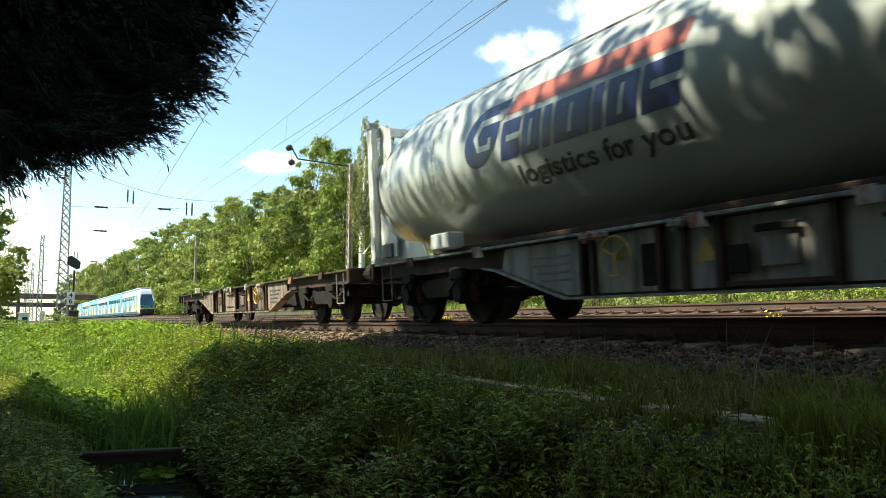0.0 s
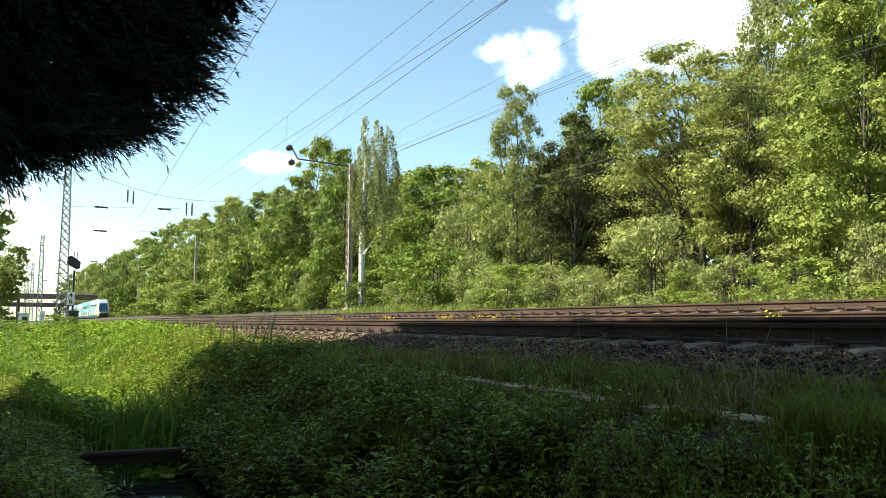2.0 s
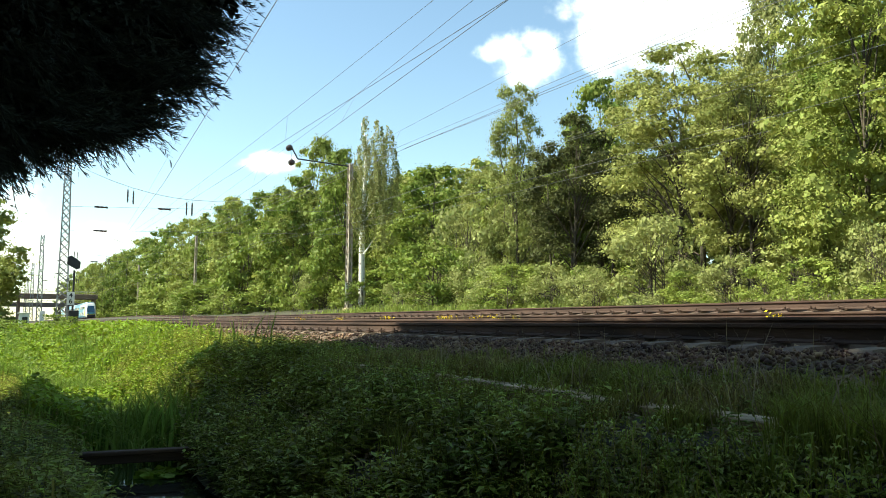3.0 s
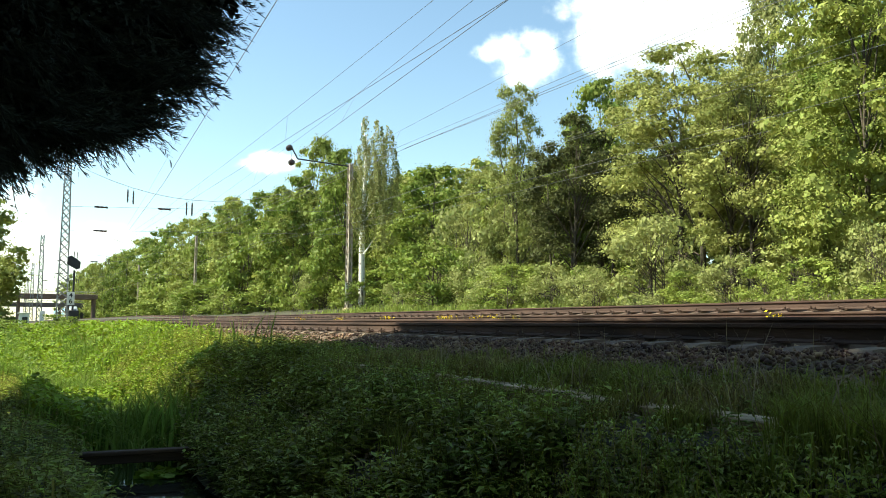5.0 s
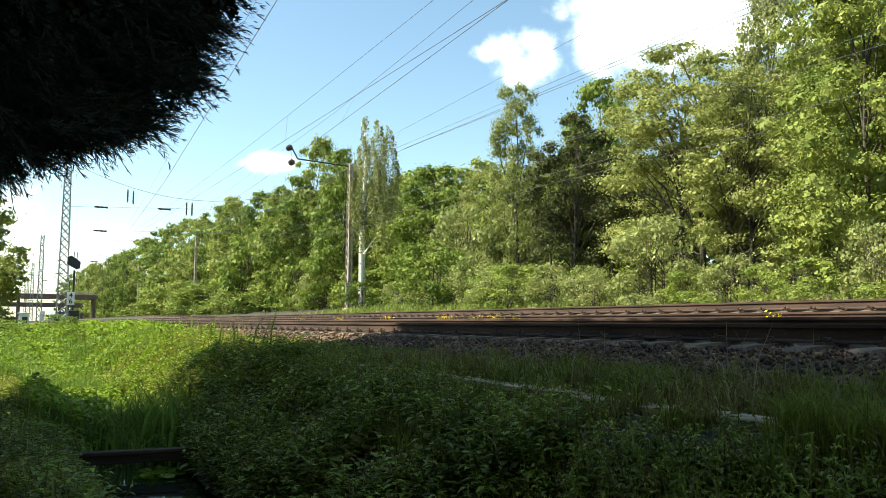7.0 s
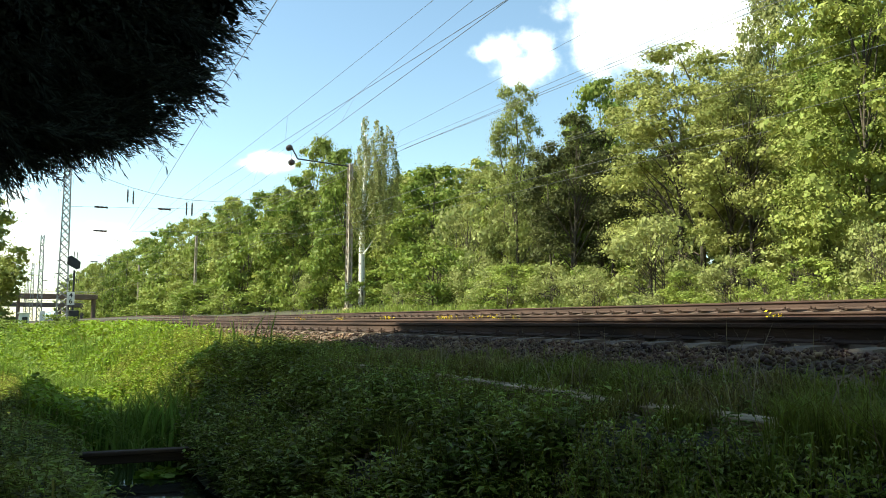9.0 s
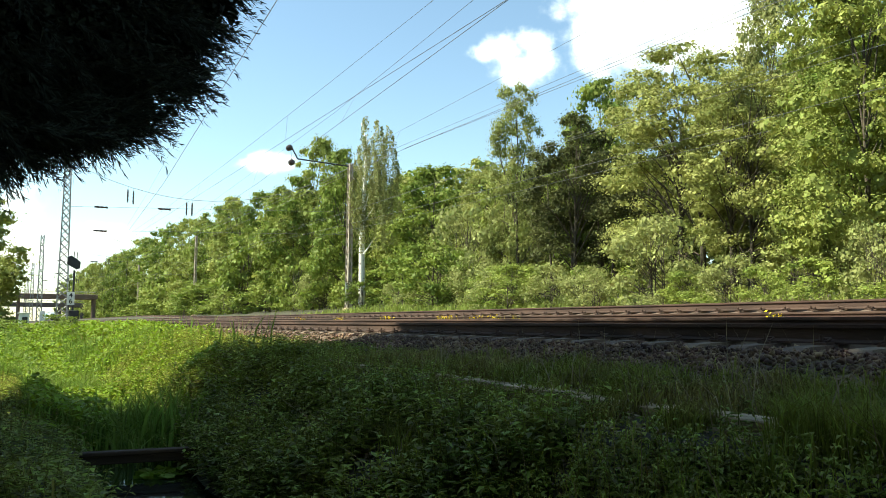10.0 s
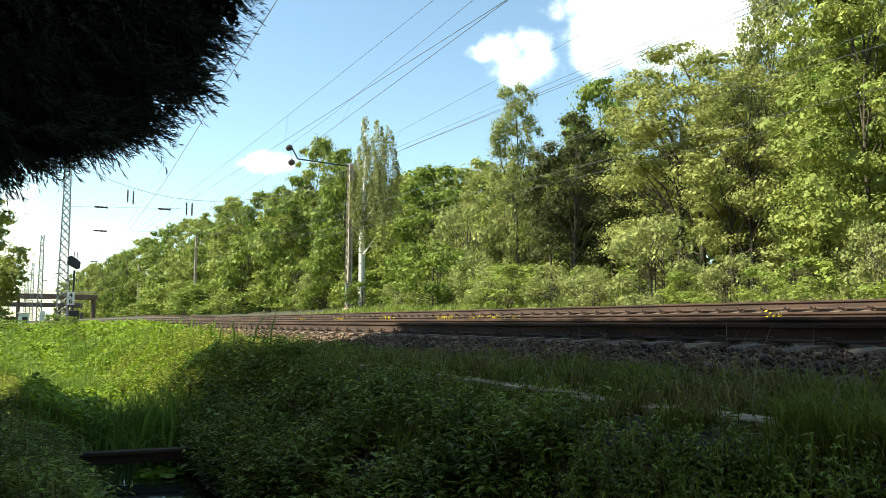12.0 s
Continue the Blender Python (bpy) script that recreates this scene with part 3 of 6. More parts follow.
    # the hedge along the foot of the wood
    for i in range(25):
        x = -9 - i * 4.2 - max(0, i - 12) ** 1.6 * 1.1
        kind = rng.choice(["willow", "bright", "oak"])
        y = 24.5 + rng.uniform(0, 2) + (6.8 if -110 < x < -46 else 0) + (3.0 if x < -110 else 0)
        plant_tree("shrub", meshes[kind][1], "shrub", light[kind], x, y, float(ground_z(x, y)) + rng.uniform(1.8, 3.6) * (1.4 if x < -60 else 1), 4.0,
                   rng.uniform(0, 6.28), "shrubs along the line", rng.uniform(0.9, 1.4))
    for i in range(16):
        x, kind = -112 - i * 15.5 - i ** 1.5 * 2.2, rng.choice(["bright", "oak"])
        plant_tree("shrub", meshes[kind][1], "shrub", light[kind], x, 29.5 + rng.uniform(0, 2), 5.5 + rng.uniform(0, 2.5), 4.0, rng.uniform(0, 6.28), "shrubs along the line", 2.1)
    for i in range(30):                          # undergrowth that closes the foot of the far wood
        kind, x = rng.choice(["oak", "ash"]), -66 - i * 7.5 - max(0, i - 16) ** 1.5 * 5
        plant_tree("shrub", "low undergrowth at the foot of the far wood", "shrub", DEEP_TREES[kind][0], x, rng.uniform(35.5, 39), 6.0 + rng.uniform(0, 2), 14.0, rng.uniform(0, 6.28), "undergrowth of the wood", 2.3)
    # trees on the near side, far along the line
    for x, y, top, w in ((-95, -4.6, 14.0, 11), (-112, -6.4, 14.0, 12), (-130, -7.0, 6.5, 10), (-86, -5.0, 4.6, 6.5), (-160, -6, 9, 12), (-220, -9, 10, 14)):
        hgt = top - float(ground_z(x, y))
        plant_tree("tree", "tree with grey-green foliage beside the far end of the ditch", "tree", MID_TREES["ash"][0], x, y, top, 14.0,
                   rng.uniform(0, 6.28), "trees by the ditch", w / 8.5 / (hgt / 14))
    for x, y, hh, w in ((-60, 2.4, 0.9, 2.2), (-66, 3.6, 1.1, 1.8), (-52, -1.2, 0.9, 3.2), (-74, 3.0, 1.3, 2.4), (-48, 3.2, 0.6, 1.8), (-63, -1.8, 1.0, 3.4), (-43, -1.6, 0.8, 3.0), (-38, -2.2, 0.8, 2.6), (-57, 0.2, 0.7, 2.4), (-47, -2.6, 1.1, 3.2), (-70, 0.0, 0.8, 2.6)):
        plant_tree("shrub", "low bramble bush on the far bank of the ditch", "shrub", light["oak"], x, y, float(ground_z(x, y)) + hh, 4.0, rng.uniform(0, 6.28), "bushes by the ditch", w / 4.6 / (hh / 4))
    for x, y, top in ((-262, 27, 21), (-275, 24.6, 19), (-290, 27, 23), (-315, 25, 22), (-335, 24, 23), (-360, 25, 24), (-390, 25, 24), (-430, 25, 25), (-480, 25, 26), (-540, 26, 27), (-620, 26, 28)):
        kind = rng.choice(["oak", "ash"])
        plant_tree("tree", FAR_TREES[kind][1], "tree", FAR_TREES[kind][0], x, y + 2.5, top, 14.0, rng.uniform(0, 6.28), "trees of the wood", 0.62)


forest()


def birch():
    e = thing("birch_tree", "birch with a bright white trunk and drooping thin foliage", "tree", (-79.0, 31.6, 1.4))
    bm = bmesh.new()
    pts = [(0, 0, -0.1), (-0.1, 0, 4), (-0.25, 0, 7.0), (0.15, 0, 11), (0.5, 0, 14.5), (0.4, 0.1, 18.2)]
    rad = [0.36, 0.33, 0.3, 0.24, 0.16, 0.05]
    for i in range(5):
        rod(bm, pts[i], pts[i + 1], rad[i], rad[i + 1], 10, False)
    rng = np.random.default_rng(8)
    for i in range(10):
        z = 9 + i
        a = rng.uniform(0, 6.28)
        q = Vector((0.2 + math.cos(a) * 1.6, math.sin(a) * 1.6, z + 1.8))
        rod(bm, (0.2, 0, z), q, 0.09, 0.03, 6, False)
    rod(bm, (-0.2, 0, 5.4), (1.6, 0.6, 7.3), 0.11, 0.05, 6, False)
    part("trunk", bm, M_BIRCHBARK, e, smooth=True)
    strands, n = 74, 17000
    z0 = 9.0 + 11.2 * rng.uniform(0, 1, strands) ** 0.75
    a = rng.uniform(0, 2 * np.pi, strands)
    r = np.sqrt(rng.uniform(0.05, 1, strands)) * np.interp(z0, [9, 14, 18, 20.4], [2.9, 2.7, 2.0, 1.2])
    ln = rng.uniform(1.6, 5.2, strands)
    i = rng.choice(strands, n, p=ln / ln.sum())
    t = rng.uniform(0, 1, n)
    p = np.stack([1.0 + np.cos(a[i]) * r[i] * (0.9 + 0.15 * t), 0.9 + np.sin(a[i]) * r[i], z0[i] - ln[i] * t], 1) + rng.normal(size=(n, 3)) * np.array([0.17, 0.17, 0.1]) * (0.5 + t[:, None])
    v, f = leaves(rng, p, rng.normal(size=(n, 3)), 0.2, droop=0.9)
    part("crown", soup("crown", v, f, L_BIRCH), None, e)


birch()

# ------------------------------------------------------------------ masts, wires, bridge
def lattice_mast(name, label, x, y, top, foot_w, top_w, material, braces=22, square=True, leg_r=0.075):
    z0 = float(ground_z(x, y)) - 0.1
    e = thing(name, label, "catenary mast", (x, y, z0), "catenary masts")
    hgt = top - z0
    w = lambda t: (foot_w + (top_w - foot_w) * t) / 2
    d = 1.0 if square else 0.45
    corners = [(-1, -1), (1, -1), (1, 1), (-1, 1)]
    for sx, sy in corners:
        bm = bmesh.new()
        rod(bm, (sx * w(0), sy * w(0) * d, 0), (sx * w(1), sy * w(1) * d, hgt), leg_r, leg_r * 0.85, 4)
        part("leg", bm, material, e)
    for k in range(4):
        a, b = corners[k], corners[(k + 1) % 4]
        bm = bmesh.new()
        for i in range(braces):
            t0, t1 = i / braces, (i + 1) / braces
            p, q = (a, b) if i % 2 else (b, a)
            rod(bm, (p[0] * w(t0), p[1] * w(t0) * d, hgt * t0), (q[0] * w(t1), q[1] * w(t1) * d, hgt * t1), leg_r * 0.47, n=4)
            rod(bm, (q[0] * w(t0), q[1] * w(t0) * d, hgt * t0), (p[0] * w(t1), p[1] * w(t1) * d, hgt * t1), leg_r * 0.47, n=4)
        part("bracing", bm, material, e)
    bm = bmesh.new()
    box(bm, -w(0) - 0.25, w(0) + 0.25, -w(0) * d - 0.25, w(0) * d + 0.25, -0.4, 0.25, 0.04)
    part("footing", bm, M_CONCRETE, e)
    return e


def sign_plate(parent, x, y, z, w, hgt, rows):
    bm = bmesh.new()
    box(bm, -0.02, 0.02, -w / 2, w / 2, -hgt / 2, hgt / 2, 0.006)
    s = part("kilometre_sign", bm, M_WHITE, parent, "white enamel sign plate with dark figures", (x, y, z))
    for k, text in enumerate(rows):
        cu = bpy.data.curves.new("figure", "FONT")
        cu.body, cu.size, cu.align_x, cu.align_y, cu.extrude, cu.offset = text, hgt * 0.52, "CENTER", "CENTER", 0.003, 0.012
        tmp = bpy.data.objects.new("tmp", cu)
        me = bpy.data.meshes.new_from_object(tmp)
        bpy.data.objects.remove(tmp)
        me.materials.clear()
        me.materials.append(M_DARK)
        o = part("figure", me, None, s, at=(0.026, 0, hgt * (0.23 - 0.46 * k)))
        o.rotation_euler = (radians(90), 0, radians(90))


def masts():
    m0 = None
    for x in (-86, -165, -244, -323, -402):
        e = lattice_mast("lattice_mast", "tall grey steel lattice mast beside the track", x, 4.0, 15.7, 0.82 if x < -90 else 0.95, 0.5, M_STEEL, 22 if x > -90 else 14, True, 0.075 if x > -90 else 0.13)
        m0 = m0 or e
    far = None
    for x in (-78.7, -159.3, -239.5, -320, -412):
        e = lattice_mast("lattice_mast", "tall weathered brown steel mast at the wood's edge", x, 30.0, 16.4, 0.78, 0.6, M_RUSTMAST, 16, False, 0.12)
        far = far or e
    zf = far.location.z
    bm = bmesh.new()
    tube_path(bm, [(0, 0, 16.1 - zf), (0, -5.6, 16.35 - zf), (0, -6.2, 17.4 - zf)], 0.07, 6)
    part("boom", bm, M_DARK, far, "dark steel boom")
    for dy, dz in ((-6.5, 17.35), (-6.25, 15.9)):
        bm = bmesh.new()
        for k in range(4):
            rod(bm, (-0.28 + k * 0.15, dy, dz - zf), (-0.16 + k * 0.15, dy, dz - zf), 0.30 if k % 2 else 0.24, n=12)
        part("insulator", bm, M_INSUL, far, "dark round insulator", smooth=True)
    bm = bmesh.new()
    rod(bm, (0, -6.3, 17.3 - zf), (0, -6.2, 15.9 - zf), 0.02, n=4)
    part("hanger", bm, M_WIRE, far)
    sign_plate(far, 0.42, -0.15, 3.6 - zf, 0.68, 1.12, ("56", "8"))


masts()


def sag(a, b, drop, n=14):
    a, b = Vector(a), Vector(b)
    return [a.lerp(b, i / n) - Vector((0, 0, 4 * drop * (i / n) * (1 - i / n))) for i in range(n + 1)]


def wire_thing(name, label, lines, group=""):
    e = thing(name, label, "overhead wire", group=group)
    for nm, pts, r in lines:
        part(nm, tube_path(bmesh.new(), pts, r, 5), M_WIRE, e)
    return e


def line_pair(contact, messenger, drops):
    """A contact wire and its messenger, each a run of points, with droppers between them."""
    lines = [("contact_wire", contact, 0.0065), ("messenger_wire", messenger, 0.005)]
    for x in drops:
        p = [np.interp(-x, [-q[0] for q in run], [q[k] for q in run]) for run in (contact, messenger) for k in (1, 2)]
        lines.append(("dropper", [(x, p[0], p[1]), (x, p[2], p[3])], 0.004))
    return wire_thing("catenary", "thin overhead contact wire hung from a messenger wire", lines, "overhead lines")


def msag(x0, x1, y0, y1, z, drop):
    return [tuple(p) for p in sag((x0, y0, z + drop), (x1, y1, z + drop), drop)]


line_pair([(70, 8.0, 5.5), (-2, 7.32, 5.5), (-86, 6.3, 5.6), (-165, 7.4, 5.7), (-244, 6.8, 5.8), (-402, 7.0, 6)],
          msag(70, -2, 7.2, 7.2, 6.0, 0.6) + msag(-2, -86, 7.16, 6.9, 6.15, 0.55)[1:] + msag(-86, -244, 6.9, 7.1, 6.2, 0.6)[1:], [-8, -24, -37, -50, -63, -76])
line_pair([(40, 4.6, 5.5), (-2, 6.7, 5.5), (-32, 8.3, 5.5), (-86, 10.2, 5.6), (-165, 11.5, 5.8)],
          [(40, 5.2, 6.5), (-2, 7.0, 6.35), (-23, 8.25, 6.3), (-50, 9.2, 6.35), (-86, 10.4, 6.9), (-165, 11.5, 6.9)], [-10, -21, -33, -46, -60, -73])
line_pair([(70, 12.8, 6.0), (-2, 12.3, 6.0), (-25, 11.65, 6.0), (-86, 12.6, 6.2), (-165, 13.2, 6.4), (-402, 13, 6.6)],
          msag(70, -2, 12.1, 12.1, 6.9, 0.6) + msag(-2, -86, 12.1, 12.5, 6.95, 0.5)[1:] + msag(-86, -244, 12.5, 13, 7, 0.6)[1:], [-13, -27, -40, -54, -68])
line_pair([(70, 13.5, 6.0), (-2, 12.7, 6.0), (-24, 11.7, 6.0), (-60, 11.0, 6.1)], [(70, 13.4, 6.5), (-2, 12.8, 6.4), (-60, 11.2, 6.4)], [-9, -33])
line_pair([(70, 20, 7.0), (-2, 19.3, 7.0), (-31, 18.25, 7.0), (-79, 19.0, 7.2), (-165, 20, 7.3), (-402, 20, 7.5)],
          msag(70, -2, 19.8, 19.8, 7.5, 0.6) + msag(-2, -79, 19.8, 19.4, 7.45, 0.6)[1:] + msag(-79, -244, 19.6, 20, 7.7, 0.6)[1:], [-15, -30, -45, -60])
wire_thing("tension_wire", "double anchored overhead wire crossing the sky", [
    ("wire", [(6, 3.1, 6.5), (-16, 4.43, 6.5), (-40, 5.95, 6.5), (-86, 8.2, 6.7)], 0.010),
    ("wire", [(-10, 3.7, 6.5), (-27.5, 4.74, 6.5), (-43, 5.67, 6.5), (-86, 8.0, 6.6)], 0.005)], "overhead lines")
wire_thing("feeder_wire", "thin feeder wires strung along the wood", [("wire", sag((60, 23.5, 7.6), (-79, 21.5, 7.8), 0.7), 0.008), ("wire", sag((-79, 21.5, 7.8), (-320, 21.6, 9.5), 0.8), 0.008),
           ("wire", sag((60, 26.5, 8.0), (-79, 26.5, 8.6), 0.6), 0.008)], "overhead lines")


def headspan(x0, x1):
    """Cross wires between two masts that carry the lines of all tracks."""
    e = thing("headspan", "sagging cross wires with insulators between two masts", "overhead wire", group="headspans")
    top = sag((x0, 4.2, 15.4), (x1, 29.7, 15.8), 3.6)
    part("span_wire", tube_path(bmesh.new(), top, 0.022, 5), M_WIRE, e)
    for z in (11.05, 8.75):
        part("cross_wire", tube_path(bmesh.new(), [(x0, 4.2, z), (x1, 29.7, z + 0.3)], 0.013, 5), M_WIRE, e)
        for y in (7.0, 12.6):
            bm = bmesh.new()
            xx = x0 + (x1 - x0) * (y - 4.2) / 25.5
            for k in range(6):
                rod(bm, (xx, y - 0.6 + k * 0.2, z + 0.02), (xx, y - 0.4 + k * 0.2, z + 0.02), 0.1 if k % 2 else 0.075, n=8)
            if not (z < 9 and y > 8):
                part("insulator", bm, M_INSUL, e)
    for y in (9.3, 9.8, 14.6, 15.1):
        xx = x0 + (x1 - x0) * (y - 4.2) / 25.5
        t = (y - 4.2) / 25.5
        zt = 15.4 + 0.4 * t - 4 * 3.6 * t * (1 - t)
        bm = bmesh.new()
        rod(bm, (xx, y, zt), (xx, y, zt - 0.3), 0.012, n=5)
        for k in range(7):
            rod(bm, (xx, y, zt - 0.3 - k * 0.18), (xx, y, zt - 0.48 - k * 0.18), 0.085 if k % 2 else 0.065, n=8)
        part("insulator", bm, M_INSUL, e)
    bm = bmesh.new()
    tube_path(bm, [(x0, 7.3, 8.7), (x0, 8.4, 8.1), (x0, 9.2, 7.8)], 0.03, 6)
    part("registration_arm", bm, M_WIRE, e)


for a, b in ((-86, -78.7), (-165, -159.3), (-244, -239.5)):
    headspan(a, b)


def signal():
    e = thing("railway_signal", "dark railway light signal on a post beside the track", "railway signal", (-80, 4.6, float(ground_z(-80, 4.6)) - 0.05))
    z = e.location.z
    bm = bmesh.new()
    rod(bm, (0, 0, 0), (0, 0, 4.6 - z), 0.09, n=10)
    part("post", bm, M_DARK, e)
    bm = bmesh.new()
    extrude_poly(bm, [(-0.62, 5.15 - z), (-0.55, 5.75 - z), (-0.3, 5.9 - z), (0.15, 5.62 - z), (0.48, 5.35 - z), (0.46, 4.8 - z), (0.2, 4.68 - z), (-0.3, 4.95 - z)], "x", -0.25, 0.2)
    part("signal_head", bm, M_DARK, e, "black angled signal hood")
    bm = bmesh.new()
    box(bm, -0.25, 0.3, -0.35, 0.5, 0, 1.6, 0.05)
    part("control_cabinet", bm, M_DARK, e)
    bm = bmesh.new()
    tube_path(bm, [(0, -0.35, 0.4), (0, -0.35, 3.6 - z)], 0.03, 5)
    for k in range(9):
        rod(bm, (0, -0.35, 0.5 + k * 0.3), (0, -0.05, 0.5 + k * 0.3), 0.02, n=4)
    part("ladder", bm, M_DARK, e)
    sign_plate(e, 0.2, -0.2, 2.1 - z, 0.62, 1.15, ("4", "6"))


signal()


def cabinet():
    z = float(ground_z(-72, 0.7))
    e = thing("switch_cabinet", "small white lineside cabinet with a dark door", "cabinet", (-72, 0.72, z - 0.05))
    bm = bmesh.new()
    box(bm, -0.4, 0.4, -0.36, 0.36, 0, 1.35, 0.02)
    part("body", bm, M_WHITE, e)
    bm = bmesh.new()
    box(bm, -0.48, 0.48, -0.46, 0.46, 1.352, 1.43, 0.02)
    part("roof", bm, M_WHITE, e)
    bm = bmesh.new()
    box(bm, 0.402, 0.43, -0.13, 0.24, 0.2, 1.1, 0.01)
    part("door", bm, M_DARK, e, "dark grey door")
    z = float(ground_z(-84, 1.9))
    p = thing("marker_post", "pale concrete post beside the ditch", "post", (-84, 2.3, z - 0.05))
    bm = bmesh.new()
    box(bm, -0.2, 0.2, -0.22, 0.22, 0, 1.7, 0.03)
    part("body", bm, M_WHITE, p)


cabinet()


def bridge(x, z0, z1, colour_name, base, y0, y1):
    m = mat(colour_name, base, 0.85, 0, 0.2, 0.4, 4, 0.2)
    e = thing("road_bridge", "long brown concrete bridge across the railway", "bridge", (x, 0, 0), "bridges")
    bm = bmesh.new()
    box(bm, -4, 4, y0, y1, z0, z1, 0.1)
    part("deck", bm, m, e)
    for s in (-3.9, 3.9):
        bm = bmesh.new()
        tube_path(bm, [(s, y0, z1 + 0.9), (s, y1, z1 + 0.9)], 0.05, 5)
        for k in range(int((y1 - y0) / 2.5)):
            rod(bm, (s, y0 + k * 2.5, z1), (s, y0 + k * 2.5, z1 + 0.9), 0.04, n=4)
        part("railing", bm, M_STEEL, e)
    for y in (-9, 1.2, 15.6, 23.6):
        for s in (-2.5, 2.5):
            part("pier", rod(bmesh.new(), (s, y, -1), (s, y, z0), 0.5, n=12), m, e)


bridge(-300, 7.6, 9.2, "brown_bridge_beam", (0.17, 0.12, 0.09), -14, 24.5)
bridge(-352, 5.8, 7.4, "dark_bridge_beam", (0.12, 0.10, 0.09), -14, 24)

# ------------------------------------------------------------------ freight train
M_PANEL = mat("dirty_beige_panel", (0.27, 0.20, 0.15), 0.75, 0, 0.3, 2.2, 30, 0.15, (0.07, 0.046, 0.034), mix_lo=0.4, mix_hi=0.62, stretch=(3.0, 1, 0.5))
M_GREYPANEL = mat("dirty_grey_panel", (0.30, 0.295, 0.27), 0.7, 0, 0.25, 1.6, 30, 0.15, (0.10, 0.085, 0.07), mix_lo=0.42, mix_hi=0.66, stretch=(3.0, 1, 0.5))
M_RUST = mat("rusty_frame", (0.062, 0.036, 0.026), 0.85, 0.0, 0.3, 3, 30, 0.3, (0.03, 0.02, 0.016), spec=0.3)
M_BLACK = mat("oily_bogie_black", (0.010, 0.009, 0.008), 0.85, 0, 0.3, 5, 30, 0.3, (0.022, 0.016, 0.013), spec=0.2)
M_YELLOW = mat("faded_yellow_paint", (0.50, 0.33, 0.06), 0.6, 0, 0.15, 4, 30, 0.1, (0.38, 0.24, 0.06))
M_TANK = mat("white_tank_paint", (0.50, 0.52, 0.50), 0.3, 0, 0.06, 0.9, 20, 0.02, (0.43, 0.45, 0.43))
M_NAVY = mat("navy_lettering", (0.012, 0.022, 0.11), 0.35, 0, 0.05, 2, 20, 0)
M_ORANGE = mat("orange_band", (0.46, 0.105, 0.06), 0.35, 0, 0.05, 2, 20, 0)
M_INK = mat("dark_grey_print", (0.03, 0.035, 0.04), 0.5, 0, 0.05, 2, 20, 0)


M_LUG = mat("faded_red_lug", (0.26, 0.10, 0.06), 0.7, 0, 0.2, 6, 40, 0.2, (0.4, 0.36, 0.32))


def disc_wheel(bm, x, y, r=0.46):
    s = -1 if y < 0 else 1
    prof = [(0.0, 0.09), (0.09, 0.09), (0.10, 0.05), (0.16, 0.02), (0.36, 0.035), (0.39, 0.07), (r, 0.07), (r, -0.05), (r + 0.028, -0.055), (r + 0.028, -0.075), (0.39, -0.075), (0.36, -0.02), (0.1, -0.05), (0, -0.05)]
    n = 28
    rings = [[bm.verts.new((x + math.cos(2 * math.pi * k / n) * a, y + s * b, r + math.sin(2 * math.pi * k / n) * a)) for k in range(n)] for a, b in prof if a > 0]
    for u, v in zip(rings[:-1], rings[1:]):
        for k in range(n):
            bm.faces.new((u[k], u[(k + 1) % n], v[(k + 1) % n], v[k]))
    bm.faces.new(rings[0])
    bm.faces.new(rings[-1])


def bogie(parent, x):
    b = new("bogie")
    b.parent, b.location = parent, (x, 0, 0)
    tagged(b, "oily black two-axle bogie")
    for dx in (-0.9, 0.9):
        bm = bmesh.new()
        for y in (-0.75, 0.75):
            disc_wheel(bm, dx, y)
        rod(bm, (dx, -1.0, 0.46), (dx, 1.0, 0.46), 0.08, n=10)
        bmesh.ops.recalc_face_normals(bm, faces=bm.faces)
        part("wheelset", bm, M_BLACK, b, smooth=False)
    for s in (-1, 1):
        bm = bmesh.new()
        extrude_poly(bm, [(-1.35, 0.62), (-1.35, 0.78), (-0.6, 0.82), (-0.35, 0.70), (0.35, 0.70), (0.6, 0.82), (1.35, 0.78), (1.35, 0.62), (0.6, 0.60), (0.4, 0.42), (-0.4, 0.42), (-0.6, 0.60)], "y", s * 1.0 - 0.06, s * 1.0 + 0.06)
        part("side_frame", bm, M_BLACK, b)
        for dx in (-0.9, 0.9):
            bm = bmesh.new()
            box(bm, dx - 0.16, dx + 0.16, s * 1.0 - 0.13, s * 1.0 + 0.13, 0.30, 0.62, 0.04)
            rod(bm, (dx, s * 1.12, 0.46), (dx, s * 1.2, 0.46), 0.13, n=12)
            part("axle_box", bm, M_BLACK, b)
            for k in (-0.27, 0.27):
                bm = bmesh.new()
                for q in range(5):
                    rod(bm, (dx + k, s * 1.03, 0.36 + q * 0.05), (dx + k, s * 1.03, 0.385 + q * 0.05), 0.085, n=10)
                rod(bm, (dx + k, s * 1.03, 0.33), (dx + k, s * 1.03, 0.62), 0.06, n=8)
                part("spring", bm, M_RUST, b)
    bm = bmesh.new()
    box(bm, -0.3, 0.3, -1.0, 1.0, 0.5, 0.86, 0.04)
    part("bolster", bm, M_BLACK, b)
    for dx in (-1.45, 1.45):
        part("end_bar", box(bmesh.new(), dx - 0.05, dx + 0.05, -1.0, 1.0, 0.55, 0.7), M_BLACK, b)


